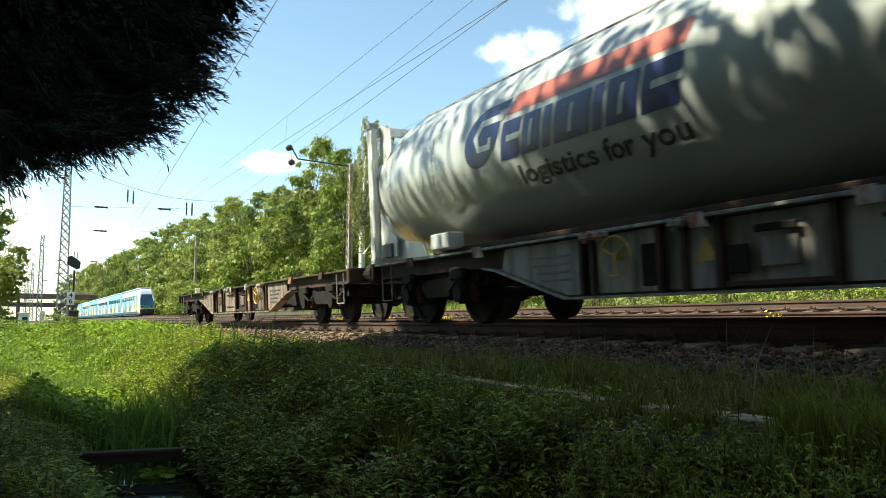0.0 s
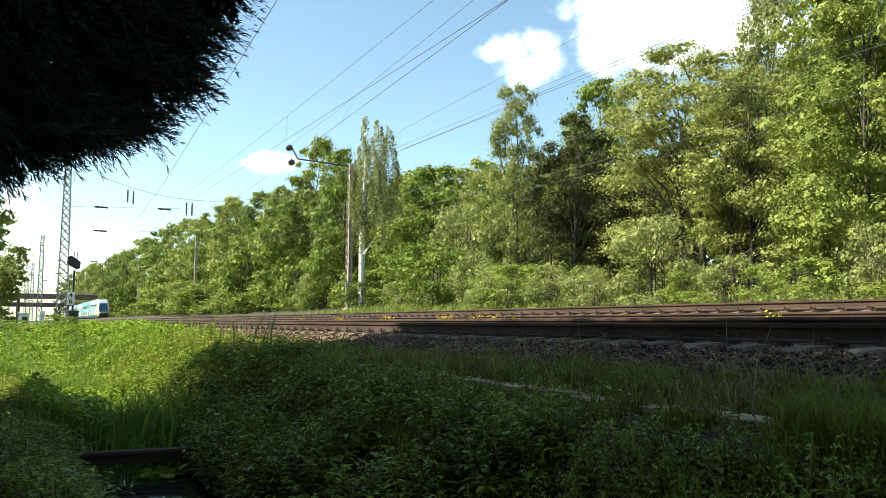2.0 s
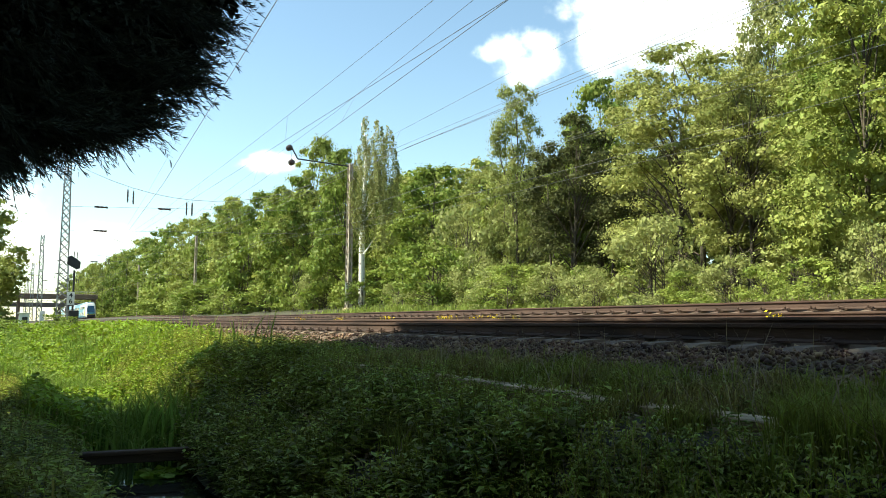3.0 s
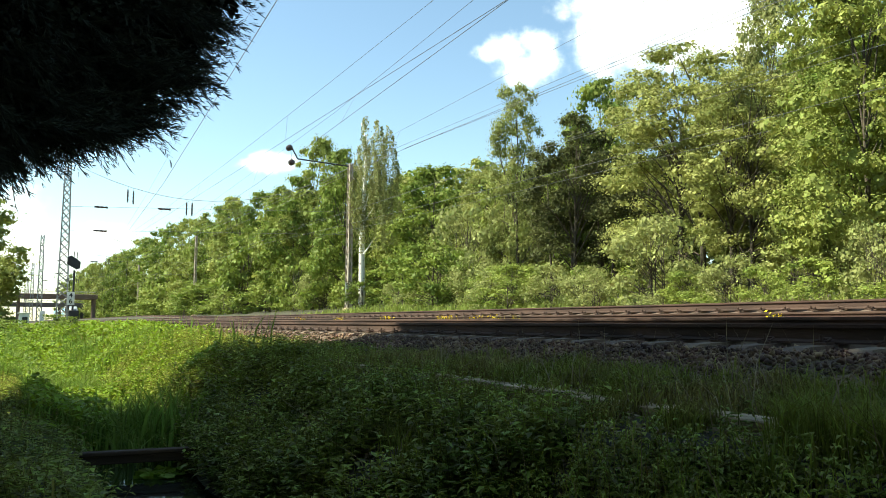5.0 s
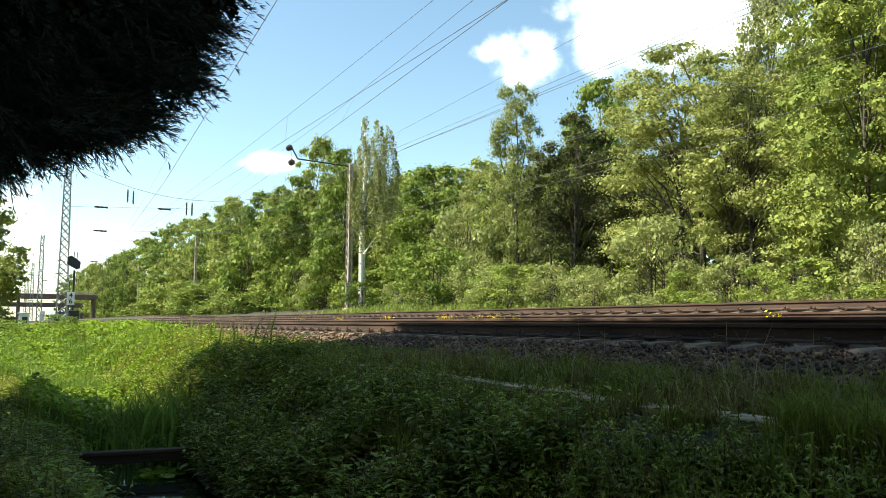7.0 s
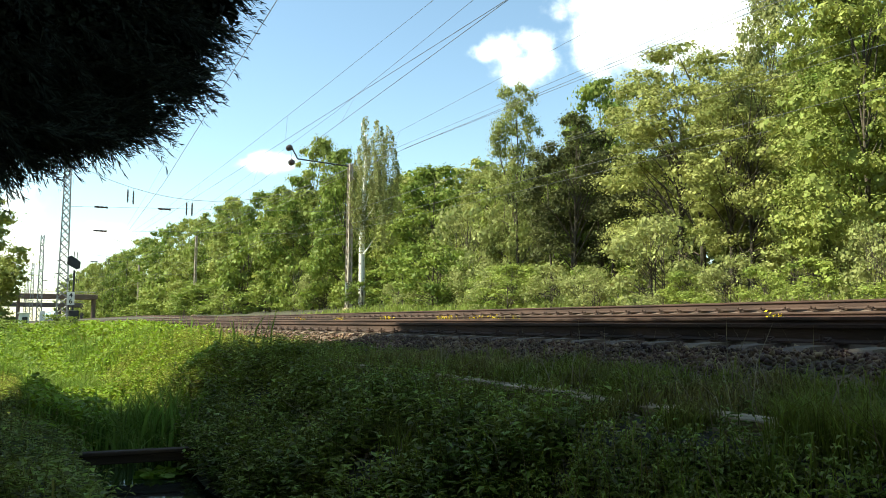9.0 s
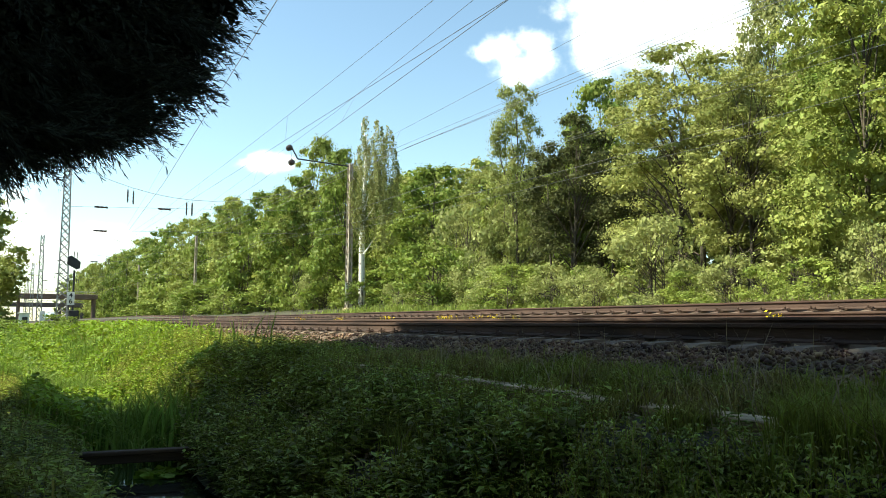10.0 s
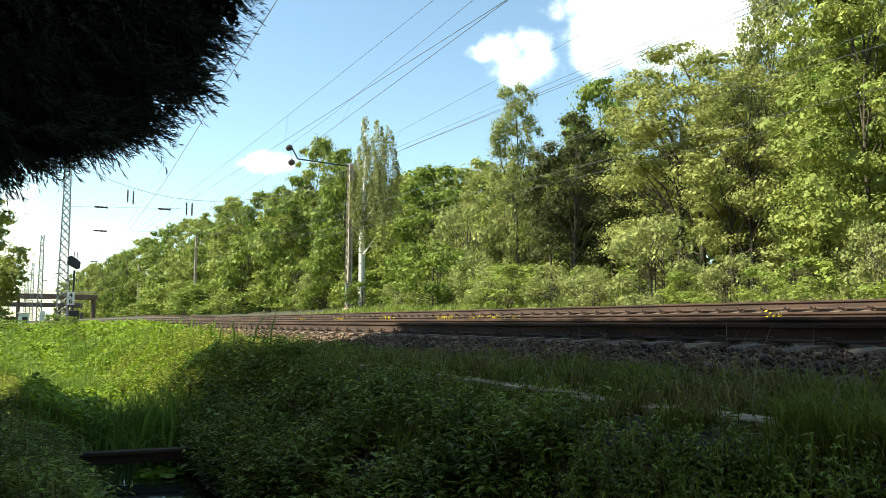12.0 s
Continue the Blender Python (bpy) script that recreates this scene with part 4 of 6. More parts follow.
def container_wagon(panel, tail=True):
    """A four-axle skeletal container wagon, 19.74 m over the buffers; x from its rear buffers, z from the rail."""
    w = thing("container_wagon", "skeletal railway container wagon with dirty pale side panels and rusty frame", "freight wagon", group="wagons of the train")
    for x in (2.77, 16.97):
        bogie(w, x)
    out = [(0.62, 1.12), (0.62, 0.86), (4.5, 0.86), (4.85, 0.80), (6.4, 0.33), (13.34, 0.33), (14.89, 0.80), (15.24, 0.86), (19.12, 0.86), (19.12, 1.12)]
    for s in (-1, 1):
        bm = bmesh.new()
        extrude_poly(bm, out, "y", s * 1.08 - 0.03, s * 1.08 + 0.03)
        part("web", bm, M_RUST, w, "dark rusty longitudinal beam")
        if not tail:
            bm = bmesh.new()
            box(bm, 6.45, 13.3, min(s * 1.112, s * 1.122), max(s * 1.112, s * 1.122), 0.365, 1.1)
            part("cover_plate", bm, panel, w)
        bm = bmesh.new()
        box(bm, 0.62, 19.12, min(s * 1.0, s * 1.24), max(s * 1.0, s * 1.24), 1.122, 1.17, 0.01)
        part("top_flange", bm, M_RUST if tail else panel, w)
        bm = bmesh.new()
        flange = [(4.5, 0.86), (4.85, 0.80), (6.4, 0.33), (13.34, 0.33), (14.89, 0.80), (15.24, 0.86)]
        for (xa, za), (xb, zb) in zip(flange[:-1], flange[1:]):
            extrude_poly(bm, [(xa, za), (xb, zb), (xb, zb - 0.035), (xa, za - 0.035)], "y", s * 1.12 - 0.11, s * 1.12 + 0.11)
        part("bottom_flange", bm, panel, w)
        y0, y1 = sorted((s * 1.125, s * 1.165))
        for pts in ([(5.05, 1.1), (4.95, 0.79), (6.38, 0.36), (6.56, 0.36), (6.56, 1.1)], [(7.1, 0.36), (7.8, 0.36), (7.8, 1.1), (7.1, 1.1)],
                    [(8.2, 0.36), (9.6, 0.36), (9.6, 1.1), (8.2, 1.1)], [(10.95, 0.36), (11.3, 0.36), (11.3, 1.1), (10.95, 1.1)],
                    [(11.75, 0.36), (12.75, 0.36), (12.75, 1.1), (11.75, 1.1)], [(13.05, 0.36), (13.36, 0.36), (14.8, 0.79), (14.7, 1.1), (13.05, 1.1)]):
            bm = bmesh.new()
            extrude_poly(bm, pts, "y", y0, y1)
            part("side_panel", bm, panel, w)
        for x in (6.6, 7.05, 7.85, 8.15, 9.65, 10.9, 11.35, 11.7, 12.8, 13.0):
            bm = bmesh.new()
            box(bm, x - 0.035, x + 0.035, min(s * 1.11, s * 1.21), max(s * 1.11, s * 1.21), 0.34, 1.118, 0.006)
            part("rib", bm, M_RUST, w)
        bm = bmesh.new()
        box(bm, 10.05, 10.45, min(s * 1.11, s * 1.15), max(s * 1.11, s * 1.15), 0.55, 0.86, 0.01)
        part("label_plate", bm, panel, w)
        for x0, x1, z0, z1, m, name in ((11.62, 11.98, 0.42, 0.92, M_BLACK, "hatch"), (8.45, 9.25, 0.9, 0.94, M_RUST, "grab_bar"), (8.45, 9.25, 0.5, 0.54, M_RUST, "grab_bar"),
                                        (10.02, 10.48, 0.9, 0.98, M_BLACK, "slot"), (9.7, 10.85, 0.36, 0.42, M_RUST, "kick_bar"), (7.2, 7.7, 0.62, 0.9, M_RUST, "data_panel"), (10.55, 10.8, 0.5, 0.8, M_BLACK, "slot")):
            bm = bmesh.new()
            box(bm, x0, x1, min(s * 1.16, s * 1.19), max(s * 1.16, s * 1.19), z0, z1, 0.008)
            part(name, bm, m, w)
        bm = bmesh.new()
        extrude_poly(bm, [(10.92, 0.66), (11.22, 0.66), (11.07, 0.92)], "y", s * 1.168, s * 1.176)
        part("warning_sign", bm, M_YELLOW, w, "faded yellow warning triangle")
        for x in (12.55, 12.78, 11.35, 9.05, 8.72, 7.0, 6.72):
            bm = bmesh.new()
            box(bm, x - 0.09, x + 0.09, min(s * 1.2, s * 1.33), max(s * 1.2, s * 1.33), 1.05, 1.14, 0.02)
            rod(bm, (x, s * 1.3, 1.0), (x, s * 1.3, 1.16), 0.03, n=6)
            part("container_latch", bm, M_LUG if x > 12 else M_GREYPANEL, w, "pale folding container latch")
        for x in (1.9, 3.65, 16.1, 17.85):
            bm = bmesh.new()
            box(bm, x - 0.2, x + 0.2, min(s * 1.05, s * 1.2), max(s * 1.05, s * 1.2), 0.7, 0.9, 0.03)
            tube_path(bm, [(x - 0.3, s * 1.16, 0.86), (x, s * 1.2, 0.66), (x + 0.28, s * 1.15, 0.52)], 0.03, 6)
            part("spring_hanger", bm, M_BLACK, w)
        for k in range(4):
            bm = bmesh.new()
            box(bm, 13.25, 13.85 + 0.1 * k, min(s * 1.167, s * 1.171), max(s * 1.167, s * 1.171), 0.55 + k * 0.11, 0.585 + k * 0.11)
            part("printed_bar", bm, M_INK, w)
        for x in (3.2, 5.2, 7.9, 9.3, 11.1, 15.3, 17.5):
            bm = bmesh.new()
            extrude_poly(bm, [(x - 0.14, 1.02), (x + 0.08, 1.02), (x + 0.14, 1.19), (x - 0.06, 1.19)], "y", s * 1.25 - 0.02, s * 1.25 + 0.02)
            part("container_lug", bm, M_RUST if int(x * 10) % 3 else M_LUG, w)
        bm = bmesh.new()
        r, c = 0.25, (12.3, 0.80)
        n = 20
        tube_path(bm, [(c[0] + r * math.cos(2 * math.pi * k / n), s * 1.28, c[1] + r * math.sin(2 * math.pi * k / n)) for k in range(n + 1)], 0.016, 6)
        for k in range(3):
            rod(bm, (c[0], s * 1.27, c[1]), (c[0] + r * math.cos(2.1 * k + 0.5), s * 1.28, c[1] + r * math.sin(2.1 * k + 0.5)), 0.018, n=5)
        rod(bm, (c[0], s * 1.1, c[1]), (c[0], s * 1.29, c[1]), 0.04, n=8)
        part("handbrake_wheel", bm, M_YELLOW, w, "faded yellow handbrake wheel")
    for x in (0.8, 4.6, 7.0, 9.87, 12.7, 15.1, 18.9):
        part("cross_member", box(bmesh.new(), x - 0.12, x + 0.12, -1.04, 1.04, 0.88, 1.09), M_BLACK, w)
    part("centre_sill", box(bmesh.new(), 6.4, 13.3, -0.3, 0.3, 0.45, 0.87), M_BLACK, w)
    part("brake_gear", box(bmesh.new(), 8.0, 9.6, -0.9, 0.9, 0.42, 0.8), M_BLACK, w)
    part("air_tank", rod(bmesh.new(), (10.5, -0.6, 0.6), (12.2, -0.6, 0.6), 0.2, n=14), M_BLACK, w)
    for x0, x1, sgn in ((0.62, 2.3, -1), (17.44, 19.12, 1)):
        bm = bmesh.new()
        box(bm, x0 + 0.05, x1, -1.0, 1.0, 1.10, 1.14)
        part("end_platform", bm, M_YELLOW, w, "worn yellow end platform")
        bm = bmesh.new()
        xe = 0.62 if sgn < 0 else 19.12
        box(bm, xe - 0.06, xe + 0.06, -1.27, 1.27, 0.84, 1.19, 0.015)
        part("headstock", bm, M_RUST, w)
        for y in (-0.875, 0.875):
            bm = bmesh.new()
            rod(bm, (xe, y, 1.03), (xe + sgn * 0.48, y, 1.03), 0.11, n=12)
            rod(bm, (xe + sgn * 0.5, y, 1.03), (xe + sgn * 0.62, y, 1.03), 0.24, n=18)
            part("buffer", bm, M_BLACK, w)
        bm = bmesh.new()
        tube_path(bm, [(xe, 0, 0.95), (xe + sgn * 0.35, 0.05, 0.9), (xe + sgn * 0.42, 0, 0.55)], 0.035, 6)
        part("coupling", bm, M_BLACK, w)
        part("brake_hose", tube_path(bmesh.new(), [(xe, -0.35, 0.85), (xe + sgn * 0.25, -0.35, 0.45), (xe + sgn * 0.4, -0.3, 0.5)], 0.03, 6), M_BLACK, w)
        for s in (-1, 1):
            bm = bmesh.new()
            tube_path(bm, [(xe - sgn * 0.35, s * 1.22, 1.1), (xe - sgn * 0.35, s * 1.22, 0.42), (xe - sgn * 0.75, s * 1.22, 0.42), (xe - sgn * 0.75, s * 1.22, 1.1)], 0.013, 5)
            part("shunter_step", bm, M_GREYPANEL, w)
    for y in (-0.62, 0.62) if tail else ():
        bm = bmesh.new()
        box(bm, 0.95, 1.02, y - 0.09, y + 0.09, 1.18, 1.46, 0.01)
        part("tail_plate", bm, M_WHITE, w, "white tail signal plate")
    return w


WAGON_A = container_wagon(M_PANEL)
WAGON_B = container_wagon(M_GREYPANEL, False)
for piece in [o for o in WAGON_B.children if o.type == "MESH"]:        # turned end for end
    piece.data.transform(Matrix.Translation((19.74, 0, 0)) @ Matrix.Rotation(math.pi, 4, "Z"))
for piece in [o for w in (WAGON_A, WAGON_B) for o in w.children if o.type == "MESH"]:        # the deck lies 1.07 m over the rail
    piece.data.transform(Matrix.Translation((0, 0, 0.33)) @ Matrix.Diagonal((1, 1, 0.88, 1)) @ Matrix.Translation((0, 0, -0.33)))
tagged(WAGON_B, "skeletal container wagon with dirty grey side panels carrying a tank")


def silo_container():
    """A 40-foot white bulk tank in end frames; x from its rear end, z from the wagon's deck."""
    c = thing("tank_container", "white cylindrical bulk tank container with navy and orange markings", "tank container")
    R, ZC, L = 1.248, 1.40, 12.19
    n = 56
    prof = [(0.17, 0.6), (0.12, 1.12), (0.45, 1.13), (0.62, 1.15), (0.75, 1.19), (1.15, R), (L - 1.15, R), (L - 0.75, 1.17), (L - 0.45, 1.11), (L - 0.15, 1.08), (L - 0.17, 0.6)]
    bm = bmesh.new()
    rings = [[bm.verts.new((x, math.cos(2 * math.pi * k / n) * r, ZC + math.sin(2 * math.pi * k / n) * r)) for k in range(n)] for x, r in prof]
    for u, v in zip(rings[:-1], rings[1:]):
        for k in range(n):
            bm.faces.new((u[k], u[(k + 1) % n], v[(k + 1) % n], v[k]))
    bm.faces.new(rings[0])
    bm.faces.new(rings[-1])
    bmesh.ops.recalc_face_normals(bm, faces=bm.faces)
    shell = part("shell", bm, M_TANK, c, "satin white tank shell", smooth=True)
    for x in (2.6, 6.1, 9.6):
        bm = bmesh.new()
        for k in range(n):
            a, b = 2 * math.pi * k / n, 2 * math.pi * (k + 1) / n
            q = [bm.verts.new((x + dx, math.cos(t) * (R + 0.006), ZC + math.sin(t) * (R + 0.006))) for dx, t in ((-0.012, a), (0.012, a), (0.012, b), (-0.012, b))]
            bm.faces.new(q)
        part("weld_seam", bm, M_TANK, shell)
    for xe, s in ((0.0, 1), (L, -1)):
        for y in (-1.16, 1.16):
            bm = bmesh.new()
            x0, x1 = sorted((xe, xe + s * 0.16))
            box(bm, x0 - 0.02, x1 + 0.02, y - 0.06, y + 0.06, 0.12, 2.5, 0.01)
            part("corner_post", bm, M_WHITE, c)
            for z in (0.0, 2.48):
                bm = bmesh.new()
                x0, x1 = sorted((xe, xe + s * 0.18))
                box(bm, x0, x1, y - 0.08, y + 0.08, z, z + 0.12, 0.012)
                part("corner_casting", bm, M_GREYPANEL if z else M_WHITE, c)
        for y in (-1.1, 1.1):
            bm = bmesh.new()
            extrude_poly(bm, [(xe + s * 0.14, 2.56), (xe + s * 0.62, 2.42), (xe + s * 0.62, 2.0), (xe + s * 0.3, 1.75), (xe + s * 0.14, 1.75)], "y", y * 0.93 - 0.012, y * 0.93 + 0.012)
            part("gusset", bm, M_WHITE, c)
            bm = bmesh.new()
            extrude_poly(bm, [(xe + s * 0.16, 0.1), (xe + s * 0.9, 0.1), (xe + s * 0.9, 0.42), (xe + s * 0.4, 0.75), (xe + s * 0.16, 1.0)], "y", y - 0.012, y + 0.012)
            part("gusset", bm, M_WHITE, c)
            part("end_step", box(bmesh.new(), min(xe + s * 0.35, xe + s * 0.75), max(xe + s * 0.35, xe + s * 0.75), y - 0.06, y + 0.06, 0.1, 0.34, 0.01), M_GREYPANEL, c)
        for z in (0.02, 2.38):
            bm = bmesh.new()
            x0, x1 = sorted((xe + s * 0.02, xe + s * 0.13))
            box(bm, x0, x1, -1.1, 1.1, z, z + 0.16, 0.01)
            part("end_beam", bm, M_WHITE, c)
        for y in (-1, 1):
            bm = bmesh.new()
            extrude_poly(bm, [(xe + s * 0.16, 0.04), (xe + s * 1.9, 0.04), (xe + s * 1.75, 0.26), (xe + s * 1.0, 0.36), (xe + s * 0.45, 0.6), (xe + s * 0.16, 1.1)], "y", y * 1.0 - 0.02, y * 1.0 + 0.02)
            part("saddle", bm, M_WHITE, c)
    for y in (-1.1, 1.1):
        bm = bmesh.new()
        box(bm, 2.0, L - 2.0, y * 0.85 - 0.04, y * 0.85 + 0.04, 0.03, 0.10, 0.01)
        part("bottom_rail", bm, M_RUST, c)
    bm = bmesh.new()
    box(bm, 2.35, 2.98, -1.2, -0.92, 0.08, 0.33, 0.02)
    part("document_box", bm, M_WHITE, c, "pale grey equipment box")
    bm = bmesh.new()
    box(bm, 0.9, L - 0.9, 0.05, 0.5, ZC + R + 0.04, ZC + R + 0.075)
    for k in range(8):
        box(bm, 1.2 + k * 1.35, 1.26 + k * 1.35, 0.05, 0.5, ZC + R - 0.08, ZC + R + 0.04)
    tube_path(bm, [(0.8, -0.42, ZC + R - 0.05), (L - 0.8, -0.42, ZC + R - 0.05)], 0.022, 6)
    part("roof_walkway", bm, M_GREYPANEL, c, "grey roof walkway")

    # markings: patches that follow the shell; u along it, v the height of the unrolled shell over its middle
    def wrap(u, v, lift):
        a = v / R
        return (u, -math.cos(a) * (R + lift), ZC + math.sin(a) * (R + lift))

    def patch(name, outline, material, lift, label=""):
        """Outline in (u, v), cut into strips along v and bent on to the shell."""
        bm = bmesh.new()
        bm.faces.new([bm.verts.new((u, 0, v)) for u, v in outline])
        vs = [v for _, v in outline]
        lo, hi = min(vs), max(vs)
        for k in range(1, int((hi - lo) / 0.05) + 1):
            bmesh.ops.bisect_plane(bm, geom=list(bm.verts) + list(bm.edges) + list(bm.faces), plane_co=(0, 0, lo + k * 0.05), plane_no=(0, 0, 1))
        for v in bm.verts:
            v.co = wrap(v.co.x, v.co.z, lift)
        bmesh.ops.recalc_face_normals(bm, faces=bm.faces)
        return part(name, bm, material, shell, label)

    u0 = 3.71                                     # where the mark begins
    big = [(u0 + 0.43 + 0.43 * math.cos(t) * (1.0 if math.cos(t) < 0 else 1.1) + 0.16 * math.sin(t), 0.13 + 0.41 * math.sin(t)) for t in np.linspace(0, 2 * math.pi, 34)[:-1]]
    patch("mark_block", big, M_NAVY, 0.006, "navy rounded mark")
    patch("mark_gap", [(u0 + 0.44, 0.36), (u0 + 1.05, 0.36), (u0 + 1.03, 0.26), (u0 + 0.48, 0.26), (u0 + 0.36, 0.13), (u0 + 0.40, 0.0), (u0 + 0.62, 0.0), (u0 + 0.64, 0.08), (u0 + 0.72, 0.08), (u0 + 0.68, -0.08), (u0 + 0.34, -0.08), (u0 + 0.24, 0.13)], M_TANK, 0.010)
    x = u0 + 0.90
    for k, wd in enumerate((0.44, 0.38, 0.17, 0.68, 0.17, 0.50, 0.56)):
        patch("mark_block", [(x, -0.29), (x + wd, -0.29), (x + wd + 0.13, 0.21), (x + 0.13, 0.21)], M_NAVY, 0.006, "navy slanted mark")
        if wd > 0.3:
            patch("mark_gap", [(x + wd * 0.5 - 0.03, -0.20), (x + wd * 0.5 + 0.05, -0.20), (x + wd * 0.5 + 0.14, 0.12), (x + wd * 0.5 + 0.08, 0.12)] if k % 2 else
                  [(x + 0.2, -0.06), (x + wd + 0.1, -0.06), (x + wd + 0.12, 0.02), (x + 0.22, 0.02)], M_TANK, 0.010)
        x += wd + 0.075
    patch("band", [(u0 + 1.08, 0.295), (x + 0.06, 0.295), (x + 0.13, 0.57), (u0 + 1.27, 0.57)], M_ORANGE, 0.006, "orange-red band")
    patch("band", [(u0 + 0.55, 0.54), (u0 + 1.16, 0.54), (u0 + 1.05, 0.42), (u0 + 0.7, 0.42)], M_NAVY, 0.006)

    for word, at, wide in (("logistics", 0.0, 1.60), ("for", 1.74, 0.50), ("you", 2.38, 0.70)):
        cu = bpy.data.curves.new("slogan", "FONT")
        cu.body, cu.size, cu.offset = word, 0.36, 0.008
        tmp = bpy.data.objects.new("tmp", cu)
        me = bpy.data.meshes.new_from_object(tmp)
        bpy.data.objects.remove(tmp)
        bm = bmesh.new()
        bm.from_mesh(me)
        span = max(v.co.x for v in bm.verts)
        for k in range(-3, 10):
            bmesh.ops.bisect_plane(bm, geom=list(bm.verts) + list(bm.edges) + list(bm.faces), plane_co=(0, k * 0.05, 0), plane_no=(0, 1, 0))
        for v in bm.verts:
            v.co = wrap(u0 + 1.22 + at + v.co.x * wide / span, v.co.y - 0.66, 0.006)
        bmesh.ops.recalc_face_normals(bm, faces=bm.faces)
        part("printed_word", bm, M_INK, shell, "dark grey printed word")
    bm = bmesh.new()
    bm.faces.new([bm.verts.new(wrap(u, v, 0.012)) for u, v in ((u0 + 2.14, -1.03), (u0 + 2.32, -1.03), (u0 + 2.26, -0.68), (u0 + 2.1, -0.68))])
    part("data_plate", bm, M_WHITE, shell, "pale data plate")
    return c


TANK = silo_container()

# ------------------------------------------------------------------ passenger train
M_BLUE = mat("light_blue_train_paint", (0.09, 0.34, 0.50), 0.3, 0, 0.05, 0.5, 10, 0)
M_TWHITE = mat("white_train_paint", (0.72, 0.74, 0.74), 0.3, 0, 0.04, 0.5, 10, 0)
M_LIME = mat("yellow_train_paint", (0.72, 0.66, 0.16), 0.3, 0, 0.05, 0.5, 10, 0)
M_GLASS = mat("dark_train_glass", (0.03, 0.10, 0.17), 0.08, 0, 0.05, 1, 10, 0, spec=0.8)
M_GREY = mat("grey_underframe", (0.03, 0.03, 0.032), 0.7, 0, 0.15, 2, 20, 0.1)


def double_deck_train():
    t = thing("passenger_train", "long blue and white double-deck electric passenger train", "train")
    half = [(-1.2, 0.35), (-1.38, 0.7), (-1.40, 2.6), (-1.36, 3.4), (-1.12, 4.25), (-0.8, 4.52), (0.8, 4.52), (1.12, 4.25), (1.36, 3.4), (1.40, 2.6), (1.38, 0.7), (1.2, 0.35)]
    for k in range(6):
        x1 = -k * 25.0
        x0 = x1 - 24.3
        first = k == 0
        car = part("car_body", extrude_poly(bmesh.new(), half, "x", x0, x1 - (2.0 if first else 0.0)), M_BLUE, t, "light blue car body")
        bm = bmesh.new()
        box(bm, x0 + 0.3, x1 - (2.2 if first else 0.3), -1.0, 1.0, 4.525, 4.7, 0.05)
        part("roof", bm, M_TWHITE, car, "white roof")
        for xa, xb in ((x0 + 0.4, x0 + 3.2), (x0 + 10.5, x0 + 14.0)):
            bm = bmesh.new()
            box(bm, xa, xb, -1.05, 1.05, 4.702, 4.86, 0.04)
            part("roof_unit", bm, M_GREY, car, "dark roof equipment")
        for s in (-1, 1):
            for z0, z1, n in ((1.0, 1.75, 7), (2.72, 3.38, 7)):
                for q in range(n):
                    bm = bmesh.new()
                    xa = x0 + 2.2 + q * 2.95
                    lean = 0.012 if z0 < 2 else -0.01
                    extrude_poly(bm, [(xa, z0), (xa + 2.1, z0), (xa + 2.1, z1), (xa, z1)], "y", s * (1.402 + lean), s * (1.43 + lean))
                    part("window", bm, M_GLASS, car)
            for xa, wd, m in ((x0 + 0.4, 3.2, M_TWHITE), (x0 + 9.0, 2.6, M_LIME if k % 2 else M_TWHITE), (x0 + 15.6, 3.4, M_TWHITE)):
                bm = bmesh.new()
                extrude_poly(bm, [(xa, 0.72), (xa + wd, 0.72), (xa + wd * 0.6 + 0.9, 2.62), (xa + 0.9, 2.62)], "y", s * 1.408, s * 1.445)
                part("wave_stripe", bm, m, car, "white slanted stripe")
            bm = bmesh.new()
            extrude_poly(bm, [(x0 + 0.2, 3.45), (x1 - (2.1 if first else 0.2), 3.45), (x1 - (2.1 if first else 0.2), 4.2), (x0 + 0.2, 4.2)], "y", s * 1.40, s * 1.41)
            for v in bm.verts:
                if v.co.z > 4:
                    v.co.y -= s * 0.24
            part("upper_band", bm, M_BLUE if k % 2 else M_TWHITE, car)
        bm = bmesh.new()
        box(bm, x0 + 0.5, x1 - 0.8, -1.1, 1.1, 0.08, 0.345)
        for xb in (x0 + 3, x1 - 3.5):
            for dx in (-1.2, 1.2):
                rod(bm, (xb + dx, -0.8, 0.44), (xb + dx, 0.8, 0.44), 0.44, n=16)
        part("underframe", bm, M_GREY, car)
    # the nose at the rear end
    bm = bmesh.new()
    rings = []
    for x, k in ((-2.0, 1.0), (-1.1, 0.985), (-0.45, 0.93), (-0.1, 0.82)):
        rings.append([bm.verts.new((x - (0.9 * max(0, (z - 2.0) / 2.5) ** 1.5 if k < 1 else 0), y * k, 0.35 + (z - 0.35) * (1.0 if k == 1 else k * 1.0))) for y, z in half])
    for u, v in zip(rings[:-1], rings[1:]):
        for q in range(len(half)):
            bm.faces.new((u[q], u[(q + 1) % len(half)], v[(q + 1) % len(half)], v[q]))
    bm.faces.new(rings[-1])
    bmesh.ops.recalc_face_normals(bm, faces=bm.faces)
    nose = part("nose", bm, M_TWHITE, t, "white and blue rounded train nose")
    bm = bmesh.new()
    extrude_poly(bm, [(-0.95, 1.75), (0.95, 1.75), (0.98, 2.7), (0.82, 3.55), (-0.82, 3.55), (-0.98, 2.7)], "x", -0.2, 0.0)
    for v in bm.verts:
        v.co.x -= 0.9 * max(0, (v.co.z - 2.0) / 2.5) ** 1.5
    part("windscreen", bm, M_GLASS, nose, "dark windscreen")
    bm = bmesh.new()
